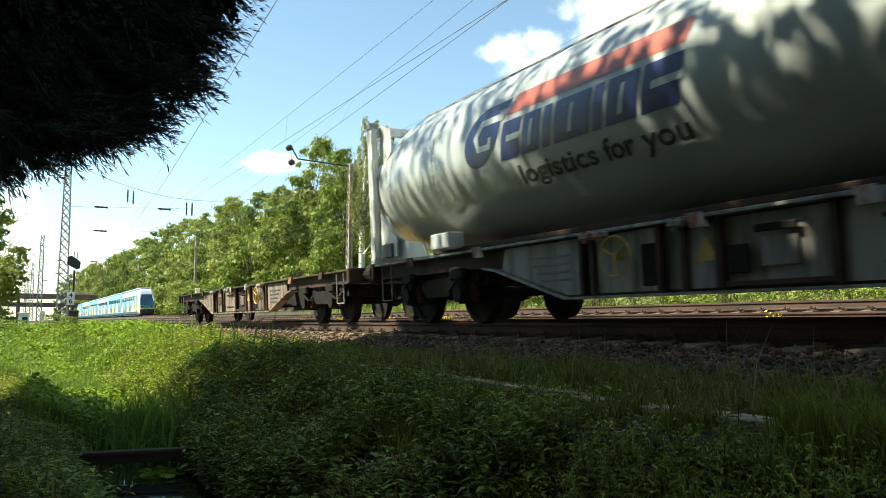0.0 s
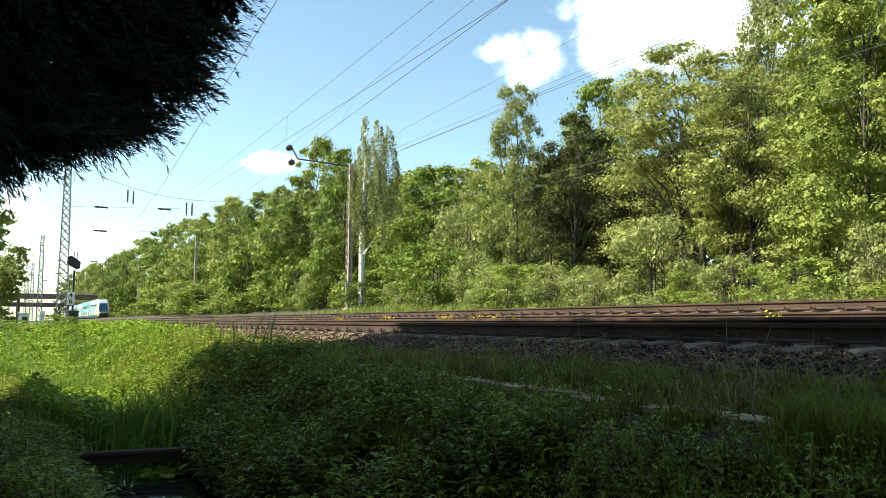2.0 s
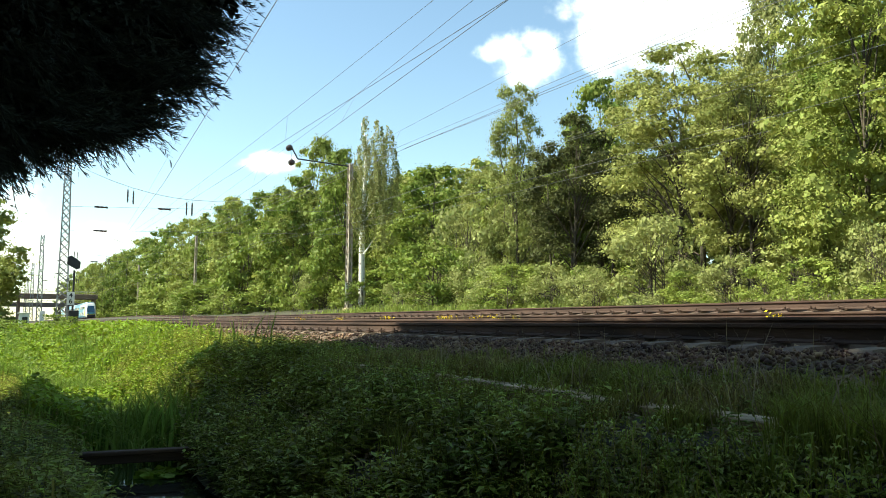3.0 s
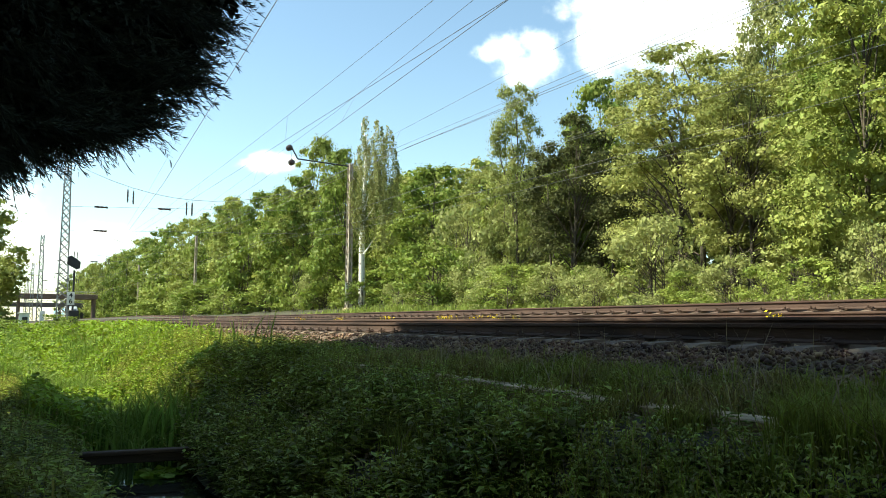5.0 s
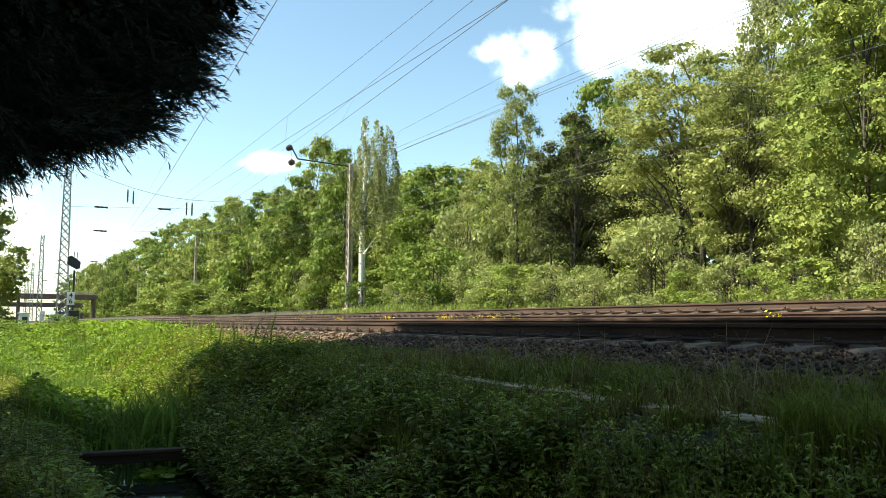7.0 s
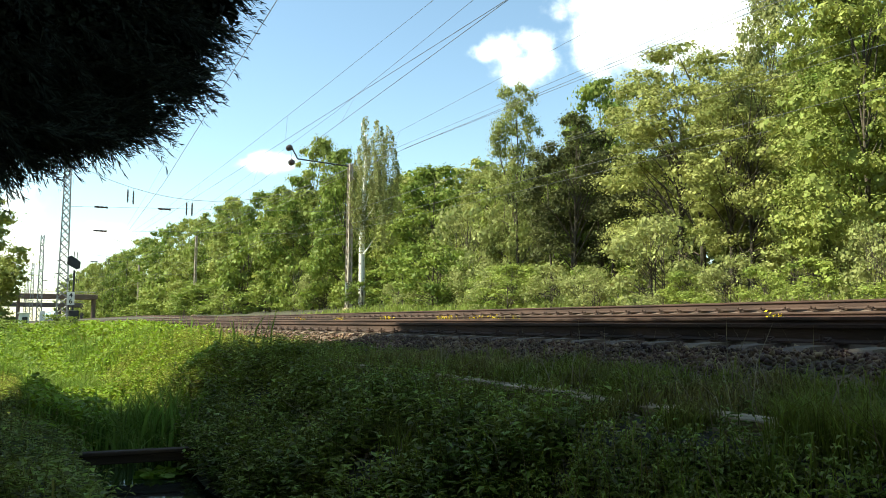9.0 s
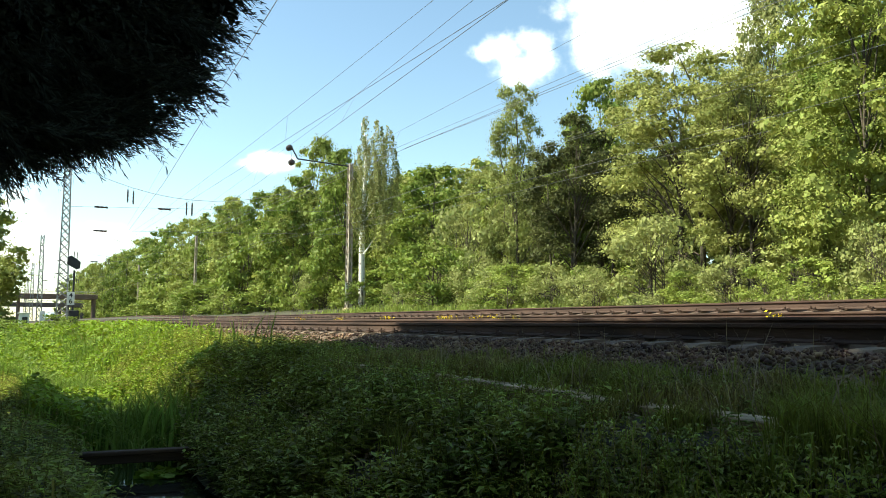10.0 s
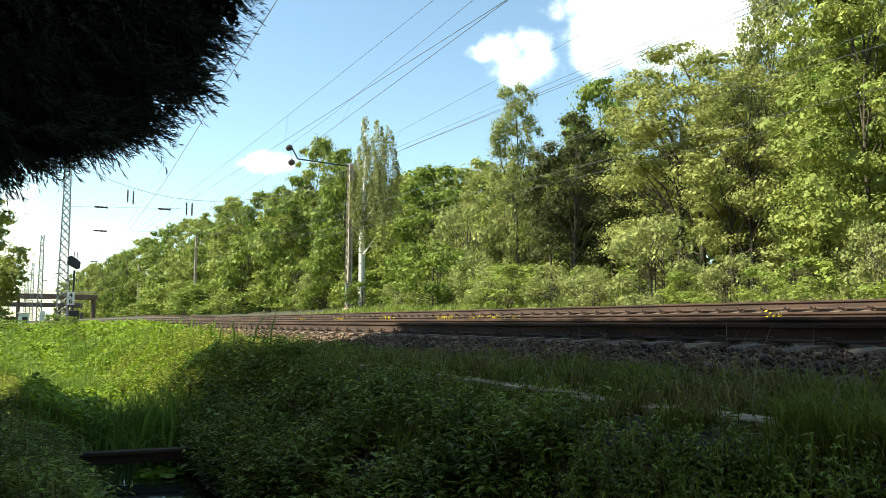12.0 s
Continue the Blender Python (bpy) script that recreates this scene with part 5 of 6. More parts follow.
    box(bm, -0.3, -0.03, -1.0, 1.0, 1.25, 1.7, 0.05)
    part("light_band", bm, M_BLUE, nose, "blue band below the windscreen")
    bm = bmesh.new()
    box(bm, -0.9, 0.12, -1.1, 1.1, 0.2, 1.15, 0.15)
    rod(bm, (-0.2, 0, 0.85), (0.55, 0, 0.85), 0.2, n=10)
    part("coupler_shroud", bm, M_GREY, nose, "dark coupler shroud")
    bm = bmesh.new()
    box(bm, -0.5, 0.04, -1.12, 1.12, 0.9, 1.3, 0.12)
    part("chin", bm, M_LIME, nose, "yellow chin panel")
    for s in (-1, 1):
        bm = bmesh.new()
        extrude_poly(bm, [(-4.4, 0.72), (-2.02, 0.72), (-2.02, 1.6), (-2.2, 3.3), (-3.2, 3.3)], "y", s * 1.41, s * 1.46)
        part("cab_flash", bm, M_LIME, nose, "yellow flash beside the cab")
        bm = bmesh.new()
        box(bm, -0.28, 0.0, s * 0.72 - 0.15, s * 0.72 + 0.15, 1.35, 1.55, 0.03)
        part("tail_light", bm, M_DARK, nose)
    return t


PASSENGER = double_deck_train()

# ------------------------------------------------------------------ conifer over the camera and the trees that shade the bank
def sprays(rng, base, way, length, needles=26, width=0.013):
    """Feathery conifer sprays: narrow needles fanned along a short bent axis."""
    n = len(base)
    t = rng.uniform(0.05, 1.0, (n, needles))
    way = unit(way)
    side = unit(np.cross(way, rng.normal(size=(n, 3))))
    ln = (length * rng.uniform(0.6, 1.3, n))[:, None, None]
    p = base[:, None] + way[:, None] * ln * t[..., None] + np.array([0, 0, -0.22]) * ln * t[..., None] ** 2
    sg = np.where(rng.uniform(size=(n, needles)) < 0.5, -1.0, 1.0)[..., None]
    d = way[:, None] * 0.95 + side[:, None] * sg * 0.42 + rng.normal(size=(n, needles, 3)) * 0.2 + np.array([0, 0, -0.1])
    d = unit(d.reshape(-1, 3)).reshape(n, needles, 3)
    nl = ln * (0.34 - 0.18 * t[..., None])
    q = unit(np.cross(d.reshape(-1, 3), rng.normal(size=(n * needles, 3)))).reshape(n, needles, 3) * width * 0.5
    v = np.stack([p - q, p + q, p + d * nl * 0.6 + q * 0.9, p + d * nl], 2).reshape(-1, 3)
    return v, np.arange(len(v)).reshape(-1, 4)


def conifer():
    rng = np.random.default_rng(17)
    e = thing("conifer_tree", "dark conifer with drooping feathery branches against the sky", "tree", (-4.6, -1.9, -1.35))
    bm = bmesh.new()
    rod(bm, (0, 0, -0.1), (0, 0, 9.5), 0.22, 0.05, 10, False)
    part("trunk", bm, M_BARK, e, smooth=True)
    # upper crown, above the view
    n = 2600
    z = rng.uniform(4.2, 10.5, n)
    a = rng.uniform(0, 2 * np.pi, n)
    r = np.interp(z, [4.2, 10.5], [2.3, 0.2]) * rng.uniform(0.3, 1, n) ** 0.5
    base = np.stack([np.cos(a) * r, np.sin(a) * r, z], 1)
    v, f = sprays(rng, base, np.stack([np.cos(a), np.sin(a), np.full(n, -0.2)], 1), 0.5, 14, 0.07)
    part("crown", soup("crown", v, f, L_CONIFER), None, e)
    # the low branches in view; they swing about their root on the trunk
    br = new("branch")
    br.parent = e
    br.location = (0.0, 0.2, 2.9)
    def low_edge(y):
        return np.interp(y, [-0.6, 0.0, 0.2, 0.42, 0.66, 0.82, 0.94, 1.03, 1.08], [0.56, 0.66, 0.80, 0.86, 0.99, 1.2, 1.44, 1.64, 1.95])
    root = np.array([-4.6, -1.7, 1.55])
    twigs, each = 190, 28
    ty = rng.uniform(-0.4, 1.09, twigs)
    k = 1 + rng.uniform(-0.12, 0.12, twigs)
    tip = np.stack([np.full(twigs, -4.15), ty, low_edge(ty) - 0.03 + rng.exponential(0.09, twigs)], 1) * k[:, None]
    tw = unit(np.stack([rng.normal(size=twigs) * 0.3, 0.75 + 0.35 * ty, -0.15 + 0.25 * rng.normal(size=twigs) - 0.45 * (ty < 0.35)], 1))
    i = np.repeat(np.arange(twigs), each)
    d = rng.uniform(0.0, 0.42, len(i))
    way = unit(tw[i] + rng.normal(size=(len(i), 3)) * 0.33)
    base = tip[i] - tw[i] * (d + 0.08)[:, None] + np.array([0, 0, 0.25]) * d[:, None] ** 2 - root
    v, f = sprays(rng, base, way, 0.155, 20, 0.005)
    m2 = 4600
    yy, zz = rng.uniform(-0.5, 0.95, m2), rng.uniform(0.75, 2.2, m2)
    ok = zz > low_edge(np.minimum(yy + 0.13, 1.1)) + 0.16 + 0.05 * np.sin(yy * 25)
    inner = np.stack([-4.5 + rng.uniform(-0.3, 0.6, m2), yy * 1.05, zz * 1.05], 1)[ok] - root
    v2, f2 = sprays(rng, inner, rng.normal(size=inner.shape) * 0.6 + np.array([0, 0.6, -0.3]), 0.15, 14, 0.035)
    v, f = join([(v, f), (v2, f2)])
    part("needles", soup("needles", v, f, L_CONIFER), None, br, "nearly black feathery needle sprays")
    for k in range(9):
        bm = bmesh.new()
        y1, z1 = 0.1 + 0.1 * k, np.interp(0.1 + 0.1 * k, [0, 0.42, 0.99], [0.85, 1.0, 1.6])
        tip = Vector((-4.2 + 0.05 * (k % 3), y1, z1)) - Vector((-4.6, -1.7, 1.55))
        rod(bm, (0, -0.2, 0.1 * k), tip * 0.5 + Vector((0, 0, 0.25)), 0.03, 0.018, 6, False)
        rod(bm, tip * 0.5 + Vector((0, 0, 0.25)), tip, 0.018, 0.006, 6, False)
        part("limb", bm, M_BARK, br)
    return br


BRANCH = conifer()


def shade_trees():
    """The row of trees behind the camera, whose shade lies on the bank and the near track."""
    rng = random.Random(12)
    meshes = tree_meshes(41, 7200, 13, 8, 1.2, L_OAK, M_BARK, 0.40, 60, core=0)
    for x, y, top, w in ((-14.2, -5.6, 14.0, 0.76), (-10.2, -5.2, 14.2, 0.95), (-5.4, -5.0, 14.85, 1.0), (0.0, -5.0, 15.45, 1.0), (5.5, -5.0, 18.4, 0.74), (10.5, -5.0, 18.4, 0.74), (15.5, -5.0, 18.4, 0.74),
                         (-7, -11, 20, 0.8), (1, -11, 20, 0.8), (9, -11, 20, 0.8)):
        plant_tree("tree", "leafy tree of the row that shades the bank", "tree", meshes, x, y, top, 13.0, rng.uniform(0, 6.28), "trees behind the bank", w)
    # unseen dense trees, added below the sun's path to keep sky light off the track
    for i in range(10):
        plant_tree("tree", "unseen dense tree added to block low sky light", "tree", DEEP_TREES["oak"][0], -30 + i * 5.2, -13 + rng.uniform(-1, 1), 10.0, 14.0, rng.uniform(0, 6.28), "trees behind the bank", 1.3)
    # unseen crowns, added at the height that shades the wagon but not the marsh
    tall = tree_meshes(42, 2600, 13, 4.2, 9.9, L_OAK, M_BARK, 0.32, 26, core=0.8)
    for x, top, w in ((-18.2, 13.9, 0.8), (-15.9, 14.0, 0.95), (-12.4, 14.2, 0.95)):
        plant_tree("tree", "unseen high-crowned tree added to shade the wagon", "tree", tall, x, -5.3, top, 13.0, rng.uniform(0, 6.28), "trees behind the bank", w)

    # unseen sparse crowns, added so that dappled sun falls on the tank
    thin = tree_meshes(44, 330, 13, 4.4, 11.3, L_OAK, M_BARK, 0.25, 24, core=0)
    for x, top, w in ((-18.4, 16.9, 0.8), (-16.4, 17.2, 0.8), (-14.2, 17.3, 0.8)):
        plant_tree("tree", "unseen thin-crowned tree added to dapple the tank", "tree", thin, x, -5.3, top, 13.0, rng.uniform(0, 6.28), "trees behind the bank", w)


shade_trees()


# ------------------------------------------------------------------ plants on the bank and in the ditch
def stuff(name, label, category, mesh):
    return tagged(new(name, mesh), label, category, kind="stuff")


def rnd_xy(rng, n, x0, x1, y0, y1, lump=0.0, power=1.0):
    x = x1 - (x1 - x0) * rng.uniform(0, 1, n) ** power
    y = rng.uniform(y0, y1, n)
    if lump:
        d = np.array([noise.noise((a * 0.9, b * 1.3, 3.0)) for a, b in zip(x, y)])
        k = d > rng.uniform(-0.5, 0.5, n) * (1 / lump) - 0.1
        x, y = x[k], y[k]
    return x, y


def herbs(rng, x, y, hmin, hmax, pairs, size, splay=0.32):
    """Leafy stems: leaves in turning pairs up each stem, larger below."""
    n = len(x)
    hgt = hmin + (hmax - hmin) * rng.uniform(0, 1, n) ** 1.3
    a0 = rng.uniform(0, np.pi, n)
    z = ground_z(x, y)
    tilt = rng.normal(size=(n, 2)) * splay
    out = []
    for k in range(pairs):
        t = (k + 0.7) / pairs
        for s in (0, np.pi):
            a = a0 + s + k * 1.57 + rng.normal(size=n) * 0.3
            d = np.stack([np.cos(a), np.sin(a), rng.uniform(-0.45, 0.3, n)], 1)
            ln = size * (1.25 - 0.6 * t) * rng.uniform(0.6, 1.3, n)
            c = np.stack([x + tilt[:, 0] * hgt * t, y + tilt[:, 1] * hgt * t, z + hgt * t], 1)
            w = np.stack([-np.sin(a), np.cos(a), np.zeros(n)], 1) * (ln * 0.25)[:, None]
            p0, p2 = c + d * 0.01, c + d * ln[:, None]
            m = c + d * (ln * 0.45)[:, None] + np.array([0, 0, 0.012])
            out.append((np.stack([p0, m + w, p2, m - w], 1).reshape(-1, 3), np.arange(4 * n).reshape(n, 4)))
    top = np.stack([x + tilt[:, 0] * hgt, y + tilt[:, 1] * hgt, z + hgt], 1)
    foot = np.stack([x, y, z - 0.02], 1)
    w = np.array([0.0014, 0.0014, 0])
    out.append((np.stack([foot - w, foot + w, top + w, top - w], 1).reshape(-1, 3), np.arange(4 * n).reshape(n, 4)))
    return join(out)


def bank_plants():
    rng = np.random.default_rng(23)
    bits = []
    for n, x0, x1, y0, y1, h0, h1, pairs, size in (
            (6200, -11, -4.2, 1.9, 3.2, 0.10, 0.42, 5, 0.11), (2100, -4.2, -1.0, 1.9, 3.2, 0.06, 0.30, 6, 0.058), (1500, -11, -1.0, 3.15, 3.55, 0.03, 0.09, 3, 0.06), (4200, -22, -11, 1.9, 3.6, 0.2, 0.5, 5, 0.13), (1800, -22, -11, 3.6, 4.9, 0.08, 0.24, 4, 0.1),
            (1800, -12, 0, 3.3, 4.3, 0.08, 0.22, 4, 0.065), (5200, -26, -6, -1.0, 1.0, 0.10, 0.3, 5, 0.11)):
        x, y = rnd_xy(rng, n, x0, x1, y0, y1, 0.9)
        bits.append(herbs(rng, x, y, h0, h1, pairs, size))
    v, f = join(bits)
    stuff("nettles", "dense dark green nettles and brambles in the shade of the bank", "undergrowth", soup("nettles", v, f, L_NETTLE))
    bits = []
    for n, x0, x1, y0, y1, hh, wd in ((2200, -12, 1, 3.2, 3.6, 0.07, 0.007), (3600, -12, 1, 3.9, 4.7, 0.22, 0.012), (3000, -24, -9, 2.6, 3.6, 0.3, 0.014), (3000, -24, -11, 3.9, 4.9, 0.26, 0.014), (2600, -10, -1, 2.2, 3.4, 0.30, 0.008),
                                      (300, -9, 0, 4.6, 5.3, 0.18, 0.010), (5000, -30, -6, -1.2, 0.8, 0.30, 0.014), (6000, -60, -22, 2.5, 5.3, 0.32, 0.03)):
        x, y = rnd_xy(rng, n, x0, x1, y0, y1, 1.5)
        bits.append(blades(rng, np.stack([x, y, ground_z(x, y) - 0.01], 1), hh, wd, 0.5, 0.7))
    for x0, x1, n in ((-7.05, -6.8, 500), (-6.45, -5.95, 1000), (-5.05, -4.9, 300), (-4.45, -4.22, 480), (-3.85, -3.5, 800), (-3.0, -1.0, 3200), (-16, -8.8, 3200), (-8.1, -7.8, 400)):
        x, y = rnd_xy(rng, n, x0, x1, 3.35, 3.68)
        bits.append(blades(rng, np.stack([x, y, ground_z(x, y) - 0.01], 1), 0.32 if x0 > -3.2 else 0.17, 0.008, 0.4, 0.7))
    for cx, cy in zip(rng.uniform(-10.5, -0.8, 210), np.concatenate([rng.uniform(2.1, 4.5, 90), rng.uniform(3.9, 4.75, 120)])):
        if not 3.2 < cy < 3.75:
            x, y = rng.normal(cx, 0.085, 95), rng.normal(cy, 0.075, 95)
            bits.append(blades(rng, np.stack([x, y, ground_z(x, y) - 0.01], 1), (0.36 if cy < 3.3 else 0.32) * rng.uniform(0.6, 1.1), 0.009, 0.8, 1.1))
    v, f = join(bits)
    stuff("grass", "long green grass on the railway bank", "grass", soup("grass", v, f, L_GRASS))
    x, y = rnd_xy(rng, 240, -8, -1, 2.0, 4.9)
    v, f = blades(rng, np.stack([x, y, ground_z(x, y)], 1), 0.55, 0.007, 0.9, 0.3)
    x, y = rnd_xy(rng, 420, -14.6, -12.0, 15.0, 15.9)
    v2, f2 = blades(rng, np.stack([x, y, ground_z(x, y)], 1), 0.55, 0.02, 0.5, 0.4)
    v, f = join([(v, f), (v2, f2)])
    stuff("dry_stems", "thin dry brown stems among the grass", "dry grass", soup("dry_stems", v, f, L_DRY))
    x, y = rnd_xy(rng, 5200, -9, 0, 1.9, 4.9)
    n = len(x)
    v, f = leaves(rng, np.stack([x, y, ground_z(x, y) + rng.uniform(0.005, 0.05, n)], 1), np.array([0, 0, 1.0]) + rng.normal(size=(n, 3)) * 0.5, 0.07, 0.5)
    stuff("leaf_litter", "dry brown leaf litter on the shaded bank", "leaf litter", soup("leaf_litter", v, f, L_DRY))
    # the bank goes on round the camera
    bits = []
    for n, x0, x1, y0, y1 in ((5200, -7, 9, -6, -0.2), (2600, -1, 9, 2.1, 4.6)):
        x, y = rnd_xy(rng, n, x0, x1, y0, y1, 1.2)
        bits.append(blades(rng, np.stack([x, y, ground_z(x, y) - 0.01], 1), 0.2, 0.012, 0.6, 0.8))
    v, f = join(bits)
    stuff("path_grass", "short trodden grass on the shaded bank", "grass", soup("path_grass", v, f, L_GRASS))
    # low growth between the tracks and the shrubs
    x, y = rnd_xy(rng, 9000, -70, 6, 14.6, 19.0)
    v, f = blades(rng, np.stack([x, y, ground_z(x, y)], 1), 0.42, 0.03, 0.5, 0.5)
    x, y = rnd_xy(rng, 5000, -70, 6, 21.8, 28.0)
    v2, f2 = blades(rng, np.stack([x, y, ground_z(x, y)], 1), 0.7, 0.08, 0.5, 0.5)
    v, f = join([(v, f), (v2, f2)])
    stuff("verge_grass", "light green grass verge beyond the tracks", "grass", soup("verge_grass", v, f, L_BRIGHT))


bank_plants()


def marsh():
    rng = np.random.default_rng(29)
    bits, herb = [], []
    for n, x0, x1, y0, y1, size, h0, h1 in ((14000, -21, -11.8, 0.2, 3.2, 0.08, 0.1, 0.55), (17000, -34, -20.5, -0.6, 4.5, 0.095, 0.08, 0.6), (15000, -78, -34, -1.5, 4.9, 0.17, 0.08, 0.65)):
        x, y = rnd_xy(rng, n, x0, x1, y0, y1)
        lump = np.array([noise.noise((a * 0.5, b * 0.8, 9.0)) for a, b in zip(x, y)])
        z = np.maximum(ground_z(x, y), -1.62) + (h0 + (h1 - h0) * np.clip(0.5 + 1.4 * lump, 0, 1)) * rng.uniform(0.4, 1.0, n) ** 0.5
        nrm = np.array([0, 0, 1.0]) + rng.normal(size=(n, 3)) * 0.42
        # darker plants in patches and along the left side, partly standing in for shade
        dark = np.array([noise.noise((a * 0.28, b * 0.7, 4.0)) for a, b in zip(x, y)]) + 0.25 * rng.normal(size=n) + np.where(y < 0.25, 0.45, 0.0) > 0.22
        bits.append(leaves(rng, np.stack([x, y, z], 1)[~dark], nrm[~dark], size, 0.7))
        herb.append(blades(rng, np.stack([x, y, np.maximum(ground_z(x, y), -1.62)], 1)[dark], 0.5, 0.03 * size / 0.09, 0.5, 0.7))
        m = n // 3                                # leaves close over the mud
        x, y = rnd_xy(rng, m, x0, x1, y0, y1)
        z = np.maximum(ground_z(x, y), -1.66) + rng.uniform(0.03, 0.12, m)
        bits.append(leaves(rng, np.stack([x, y, z], 1), np.array([0, 0, 1.0]) + rng.normal(size=(m, 3)) * 0.25, size * 1.9, 0.85))
    stuff("rank_grass", "tall rank green grass tufts in the ditch", "grass", soup("rank_grass", *join(herb), L_REED))
    v, f = join(bits)
    stuff("marsh_plants", "bright sunlit green marsh plants filling the ditch", "marsh plants", soup("marsh_plants", v, f, L_MARSH))
    x, y = np.clip(rng.normal(-12.4, 0.9, 950), -15, -10.5), np.clip(rng.normal(1.66, 0.42, 950), 0.7, 2.5)
    v, f = blades(rng, np.stack([x, y, np.full(len(x), -1.75)], 1), 0.58, 0.03, 0.75, 0.7)
    x, y = np.clip(rng.normal(-12.0, 0.6, 130), -13.5, -10.7), np.clip(rng.normal(1.8, 0.25, 130), 1.0, 2.3)
    v2, f2 = blades(rng, np.stack([x, y, np.full(len(x), -1.75)], 1), 0.92, 0.038, 0.3, 0.3)
    x, y = rnd_xy(rng, 260, -26, -14, 1.6, 4.0)
    v3, f3 = blades(rng, np.stack([x, y, ground_z(x, y)], 1), 0.75, 0.035, 0.3, 0.3)
    v, f = join([(v, f), (v2, f2), (v3, f3)])
    stuff("reeds", "upright sword-shaped green reeds standing in the ditch", "reeds", soup("reeds", v, f, L_REED))
    x, y = rnd_xy(rng, 260, -10.4, -9.6, 1.1, 2.0)
    z = np.full(len(x), -1.70)
    ok = (np.hypot((x + 9.95) / 0.3, (y - 1.55) / 0.27) < 1)
    v, f = leaves(rng, np.stack([x, y, z + 0.02 * rng.uniform(size=len(x))], 1)[ok], np.array([0, 0, 1.0]) + rng.normal(size=(int(ok.sum()), 3)) * 0.3, 0.14, 0.8)
    stuff("water_weed", "pale green floating weed on the ditch water", "water plants", soup("water_weed", v, f, L_MARSH))


marsh()


def weir_plank():
    wood = mat("wet_old_wood", (0.085, 0.052, 0.032), 0.9, 0, 0.3, 3, 30, 0.5, (0.045, 0.03, 0.02), stretch=(1, 0.15, 1), spec=0.2)
    e = thing("weir_board", "old wet wooden board laid across the ditch", "board", (-10.15, 1.42, -1.495))
    e.rotation_euler = (0, 0, radians(-4))
    bm = bmesh.new()
    box(bm, -0.08, 0.08, -0.74, 0.74, 0.0, 0.045, 0.01)
    part("top_board", bm, wood, e)
    bm = bmesh.new()
    box(bm, -0.03, 0.03, -0.70, 0.70, -0.1, -0.004, 0.01)
    part("front_board", bm, wood, e)


weir_plank()


def flowers():
    rng = np.random.default_rng(31)
    m = leaf("yellow_petals", (0.75, 0.55, 0.02), (0.65, 0.42, 0.02), island=0.2)
    for x, w in ((-36.0, 0.3), (-31.2, 0.5), (-26.5, 0.5), (-22.4, 0.2), (-21.8, 0.4), (-20.2, 0.25), (-19.2, 0.1), (-18.2, 0.06), (-9.9, 0.05)):
        y = 11.5
        z = float(ground_z(x, y))
        e = thing("flower_clump", "clump of yellow flowering weeds in the ballast", "flowers", (x, y, z), "yellow flowers in the ballast")
        n = int(10 + w * 34)
        p = np.stack([rng.normal(size=n) * w * 0.3, rng.normal(size=n) * 0.12, 0.17 + rng.uniform(0, 0.12, n)], 1)
        v, f = leaves(rng, p, rng.normal(size=(n, 3)) + np.array([0, -0.5, 0.7]), 0.045, 0.9)
        part("blossoms", soup("blossoms", v, f, m), None, e)
        v, f = blades(rng, np.stack([rng.normal(size=40) * w * 0.4, rng.normal(size=40) * 0.12, np.zeros(40)], 1), 0.3, 0.012)
        part("stems", soup("stems", v, f, L_GRASS), None, e)


flowers()


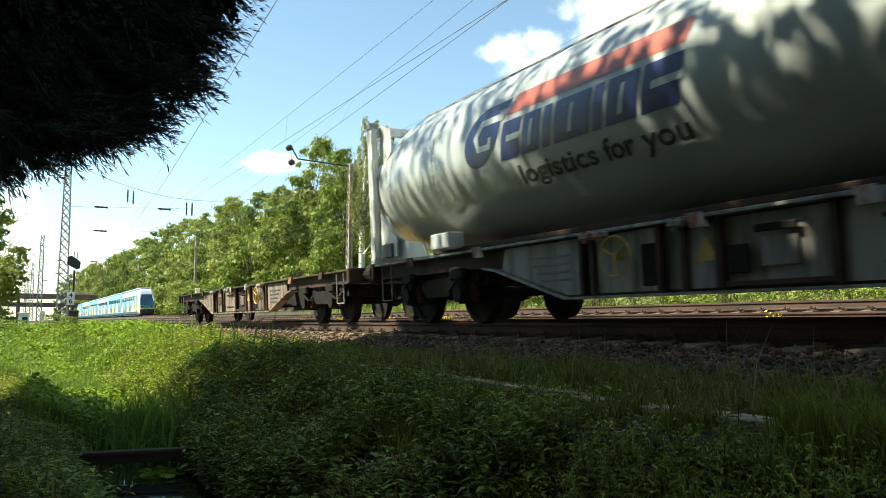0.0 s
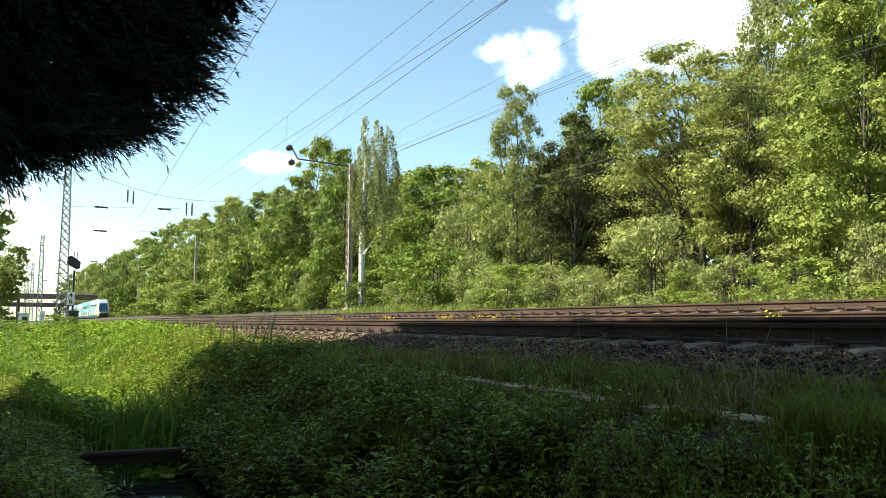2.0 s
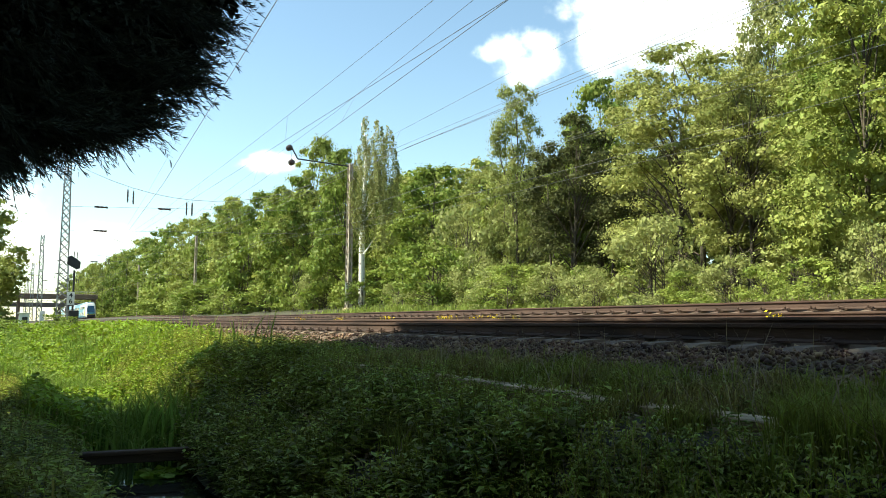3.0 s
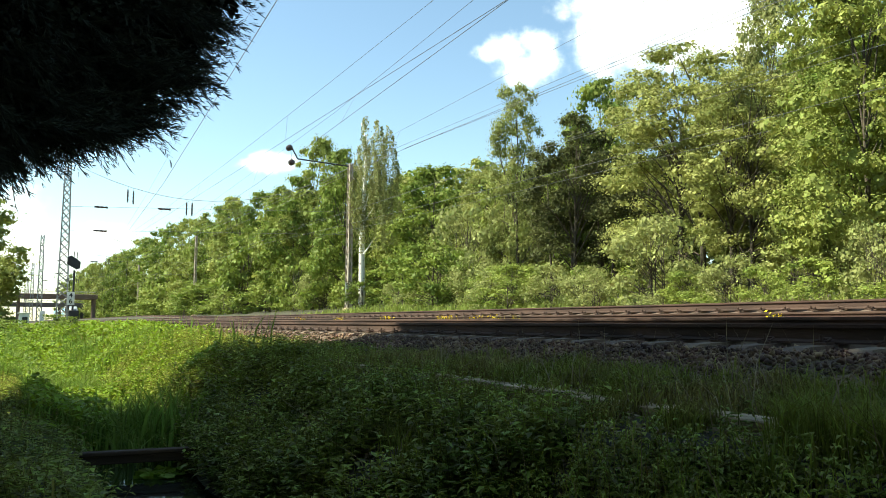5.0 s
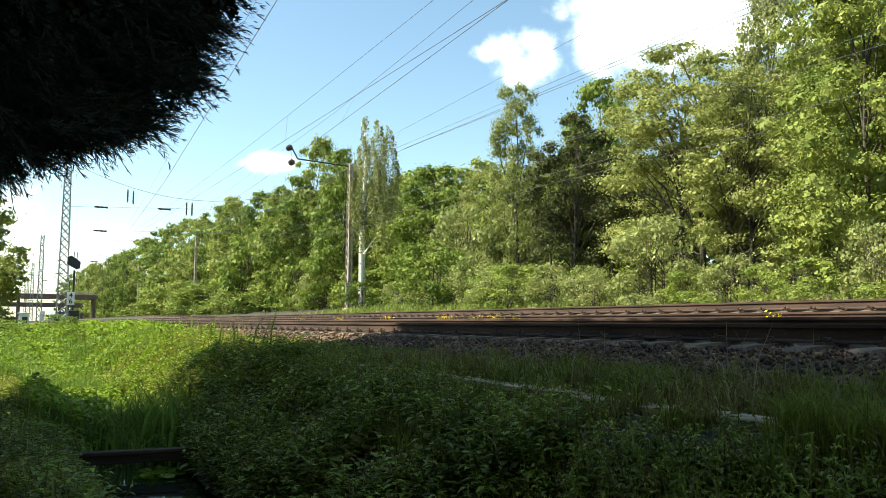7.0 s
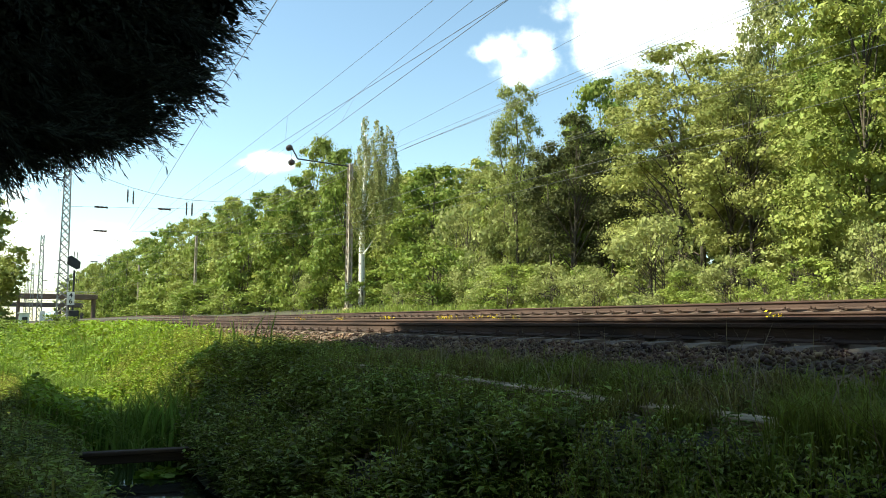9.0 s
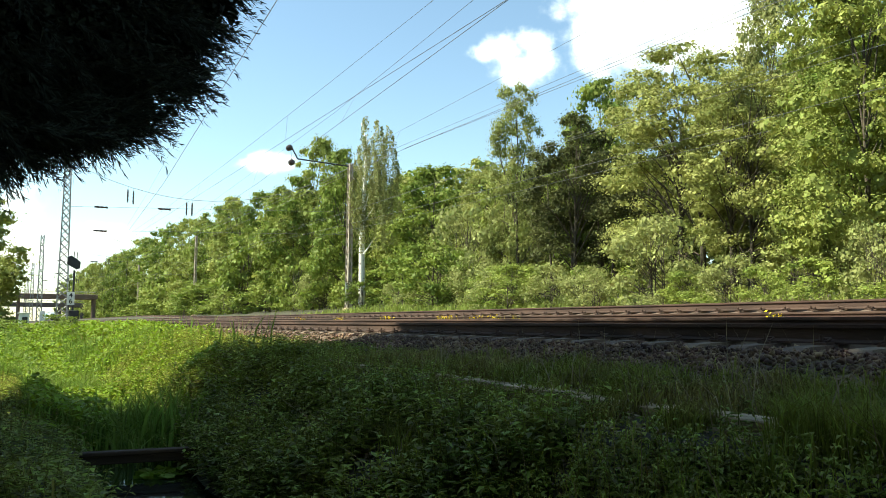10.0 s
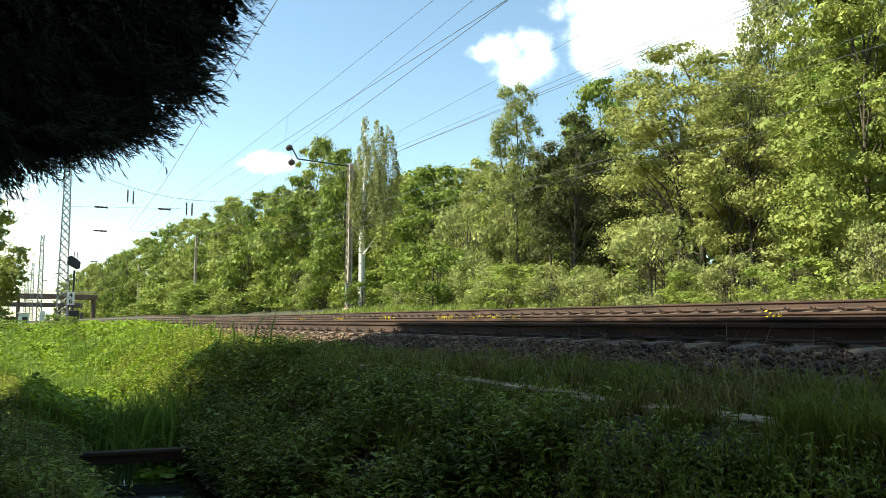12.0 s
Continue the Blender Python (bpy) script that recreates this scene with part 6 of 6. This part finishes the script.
# ------------------------------------------------------------------ clouds, far behind everything
def cloud(name, label, at, wide, tall, seed, puffs):
    """A far sheet of cloud: lumps of vapour with ragged, thinning edges."""
    m = bpy.data.materials.new("cloud_vapour")
    m.use_nodes = True
    n, lk = m.node_tree.nodes, m.node_tree.links
    n.remove(n["Principled BSDF"])
    tc = n.new("ShaderNodeTexCoord")
    nz = n.new("ShaderNodeTexNoise")
    nz.inputs["Scale"].default_value, nz.inputs["Detail"].default_value, nz.inputs["Roughness"].default_value = 0.0055, 9, 0.6
    off = n.new("ShaderNodeVectorMath")
    off.inputs[1].default_value = (seed * 137.0, seed * 71.0, 0)
    lk.new(tc.outputs["Object"], off.inputs[0])
    lk.new(off.outputs[0], nz.inputs[0])
    total = None
    for px, py, rx, ry in puffs:
        s = n.new("ShaderNodeVectorMath")
        s.operation = "SUBTRACT"
        s.inputs[1].default_value = (-px, py, 0)
        lk.new(tc.outputs["Object"], s.inputs[0])
        d = n.new("ShaderNodeVectorMath")
        d.operation = "DIVIDE"
        d.inputs[1].default_value = (rx, ry, 1)
        lk.new(s.outputs[0], d.inputs[0])
        ln = n.new("ShaderNodeVectorMath")
        ln.operation = "LENGTH"
        lk.new(d.outputs[0], ln.inputs[0])
        if total is None:
            total = ln.outputs["Value"]
        else:
            mn = n.new("ShaderNodeMath")
            mn.operation = "SMOOTH_MIN"
            mn.inputs[2].default_value = 0.25
            lk.new(total, mn.inputs[0])
            lk.new(ln.outputs["Value"], mn.inputs[1])
            total = mn.outputs[0]
    k = n.new("ShaderNodeMath")
    k.operation = "MULTIPLY_ADD"
    k.inputs[1].default_value, k.inputs[2].default_value = 3.0, -1.5
    lk.new(nz.outputs[0], k.inputs[0])
    ad = n.new("ShaderNodeMath")
    ad.operation = "SUBTRACT"
    lk.new(k.outputs[0], ad.inputs[0])
    lk.new(total, ad.inputs[1])
    rg = n.new("ShaderNodeMapRange")
    rg.interpolation_type = "SMOOTHSTEP"
    rg.inputs[1].default_value, rg.inputs[2].default_value = -1.32, 0.05
    lk.new(ad.outputs[0], rg.inputs[0])
    em, tr, mx = n.new("ShaderNodeEmission"), n.new("ShaderNodeBsdfTransparent"), n.new("ShaderNodeMixShader")
    em.inputs[0].default_value, em.inputs[1].default_value = (1.0, 1.0, 1.0, 1), CLOUD_GLOW
    lk.new(rg.outputs[0], mx.inputs[0])
    lk.new(tr.outputs[0], mx.inputs[1])
    lk.new(em.outputs[0], mx.inputs[2])
    lk.new(mx.outputs[0], n["Material Output"].inputs[0])
    bm = bmesh.new()
    bm.faces.new([bm.verts.new(p) for p in ((-wide, -tall, 0), (wide, -tall, 0), (wide, tall, 0), (-wide, tall, 0))])
    ob = new(name, mesh_of("cloud", bm, m))
    tagged(ob, label, "cloud", kind="structure")
    ob.visible_shadow = False
    return ob, look(at, (0, 0, 0)) @ pose(0, 0, 0)


CLOUD_GLOW = 1.15
CLOUDS = [
    cloud("backdrop_cloud", "bright white fair-weather cloud", (-2136, 1857, 996), 900, 420, 1, [(-20, -10, 170, 110), (-105, 30, 120, 100), (150, 20, 280, 130), (-60, 90, 190, 100), (330, -40, 250, 90), (150, 160, 300, 140)]),
    cloud("backdrop_cloud", "small ragged white cloud", (-2382, 1557, 951), 420, 330, 2, [(30, -50, 120, 62), (-50, 10, 85, 60), (50, 40, 70, 55), (-110, 0, 60, 35)]),
    cloud("backdrop_cloud", "thin white cloud over the wood", (-2846, 766, 562), 420, 170, 3, [(10, 0, 95, 32), (60, 8, 60, 30)]),
    cloud("backdrop_cloud", "pale haze of cloud low over the horizon", (-2960, 100, 300), 900, 330, 4, [(-250, 0, 210, 150), (-80, -70, 200, 60), (150, -20, 120, 40)]),
]

# ------------------------------------------------------------------ sleepers, one by one
for name, y0, z0, y1, z1 in TRACKS:
    tr, yc, zc, slope = build_track(name, y0, z0, y1, z1)
    if name == "track_3":
        continue
    lay_sleepers(tr, yc, zc, slope, y0, z0, y1, z1, 2.388, 150 if name == "track_1" else 130, True)


# ------------------------------------------------------------------ what moves
def motions():
    v, tilt = 27.35, math.degrees(math.atan2(0.08, 1.5))
    ticks = [0, 1, 2, 3, 4, 5, 6, 7, 8, 9, 10, 11, 12]
    walk(WAGON_A, [(t, pose(-34.22 + v * t, 7.05, 0.065, tilt)) for t in ticks])
    walk(WAGON_B, [(t, pose(-14.48 + v * t, 7.05, 0.065, tilt)) for t in ticks])
    walk(TANK, [(t, pose(-13.95 + v * t, 7.05 - 1.18 * math.sin(radians(tilt)), 0.065 + 1.07, tilt)) for t in ticks])
    walk(PASSENGER, [(t, pose(-145.5 - 37.5 * t, 19.8, 1.215, 2.2)) for t in ticks])
    sway = [0, 0, 0, 0.1, -0.1, -0.7, 0.6, -0.2, -0.5, 0.3, 0.6, 0.5, -0.2, -0.8, 0.3, 0.1, -0.2, -0.3, -0.3, -0.35, -0.3, -0.3, -0.32, -0.3, -0.35]
    walk(BRANCH, [(0.5 * i, pose(0, 0.2, 2.9, 1.1 * a, 0.3 * a, 0.4 * a)) for i, a in enumerate(sway)])
    for k, (ob, m) in enumerate(CLOUDS):
        walk(ob, [(t, Matrix.Translation(Vector((-0.46, -0.888, 0)) * 2.75 * t * (1.0 if k < 2 else 0.3)) @ m) for t in (0.0, 6.0, 12.0)])


motions()
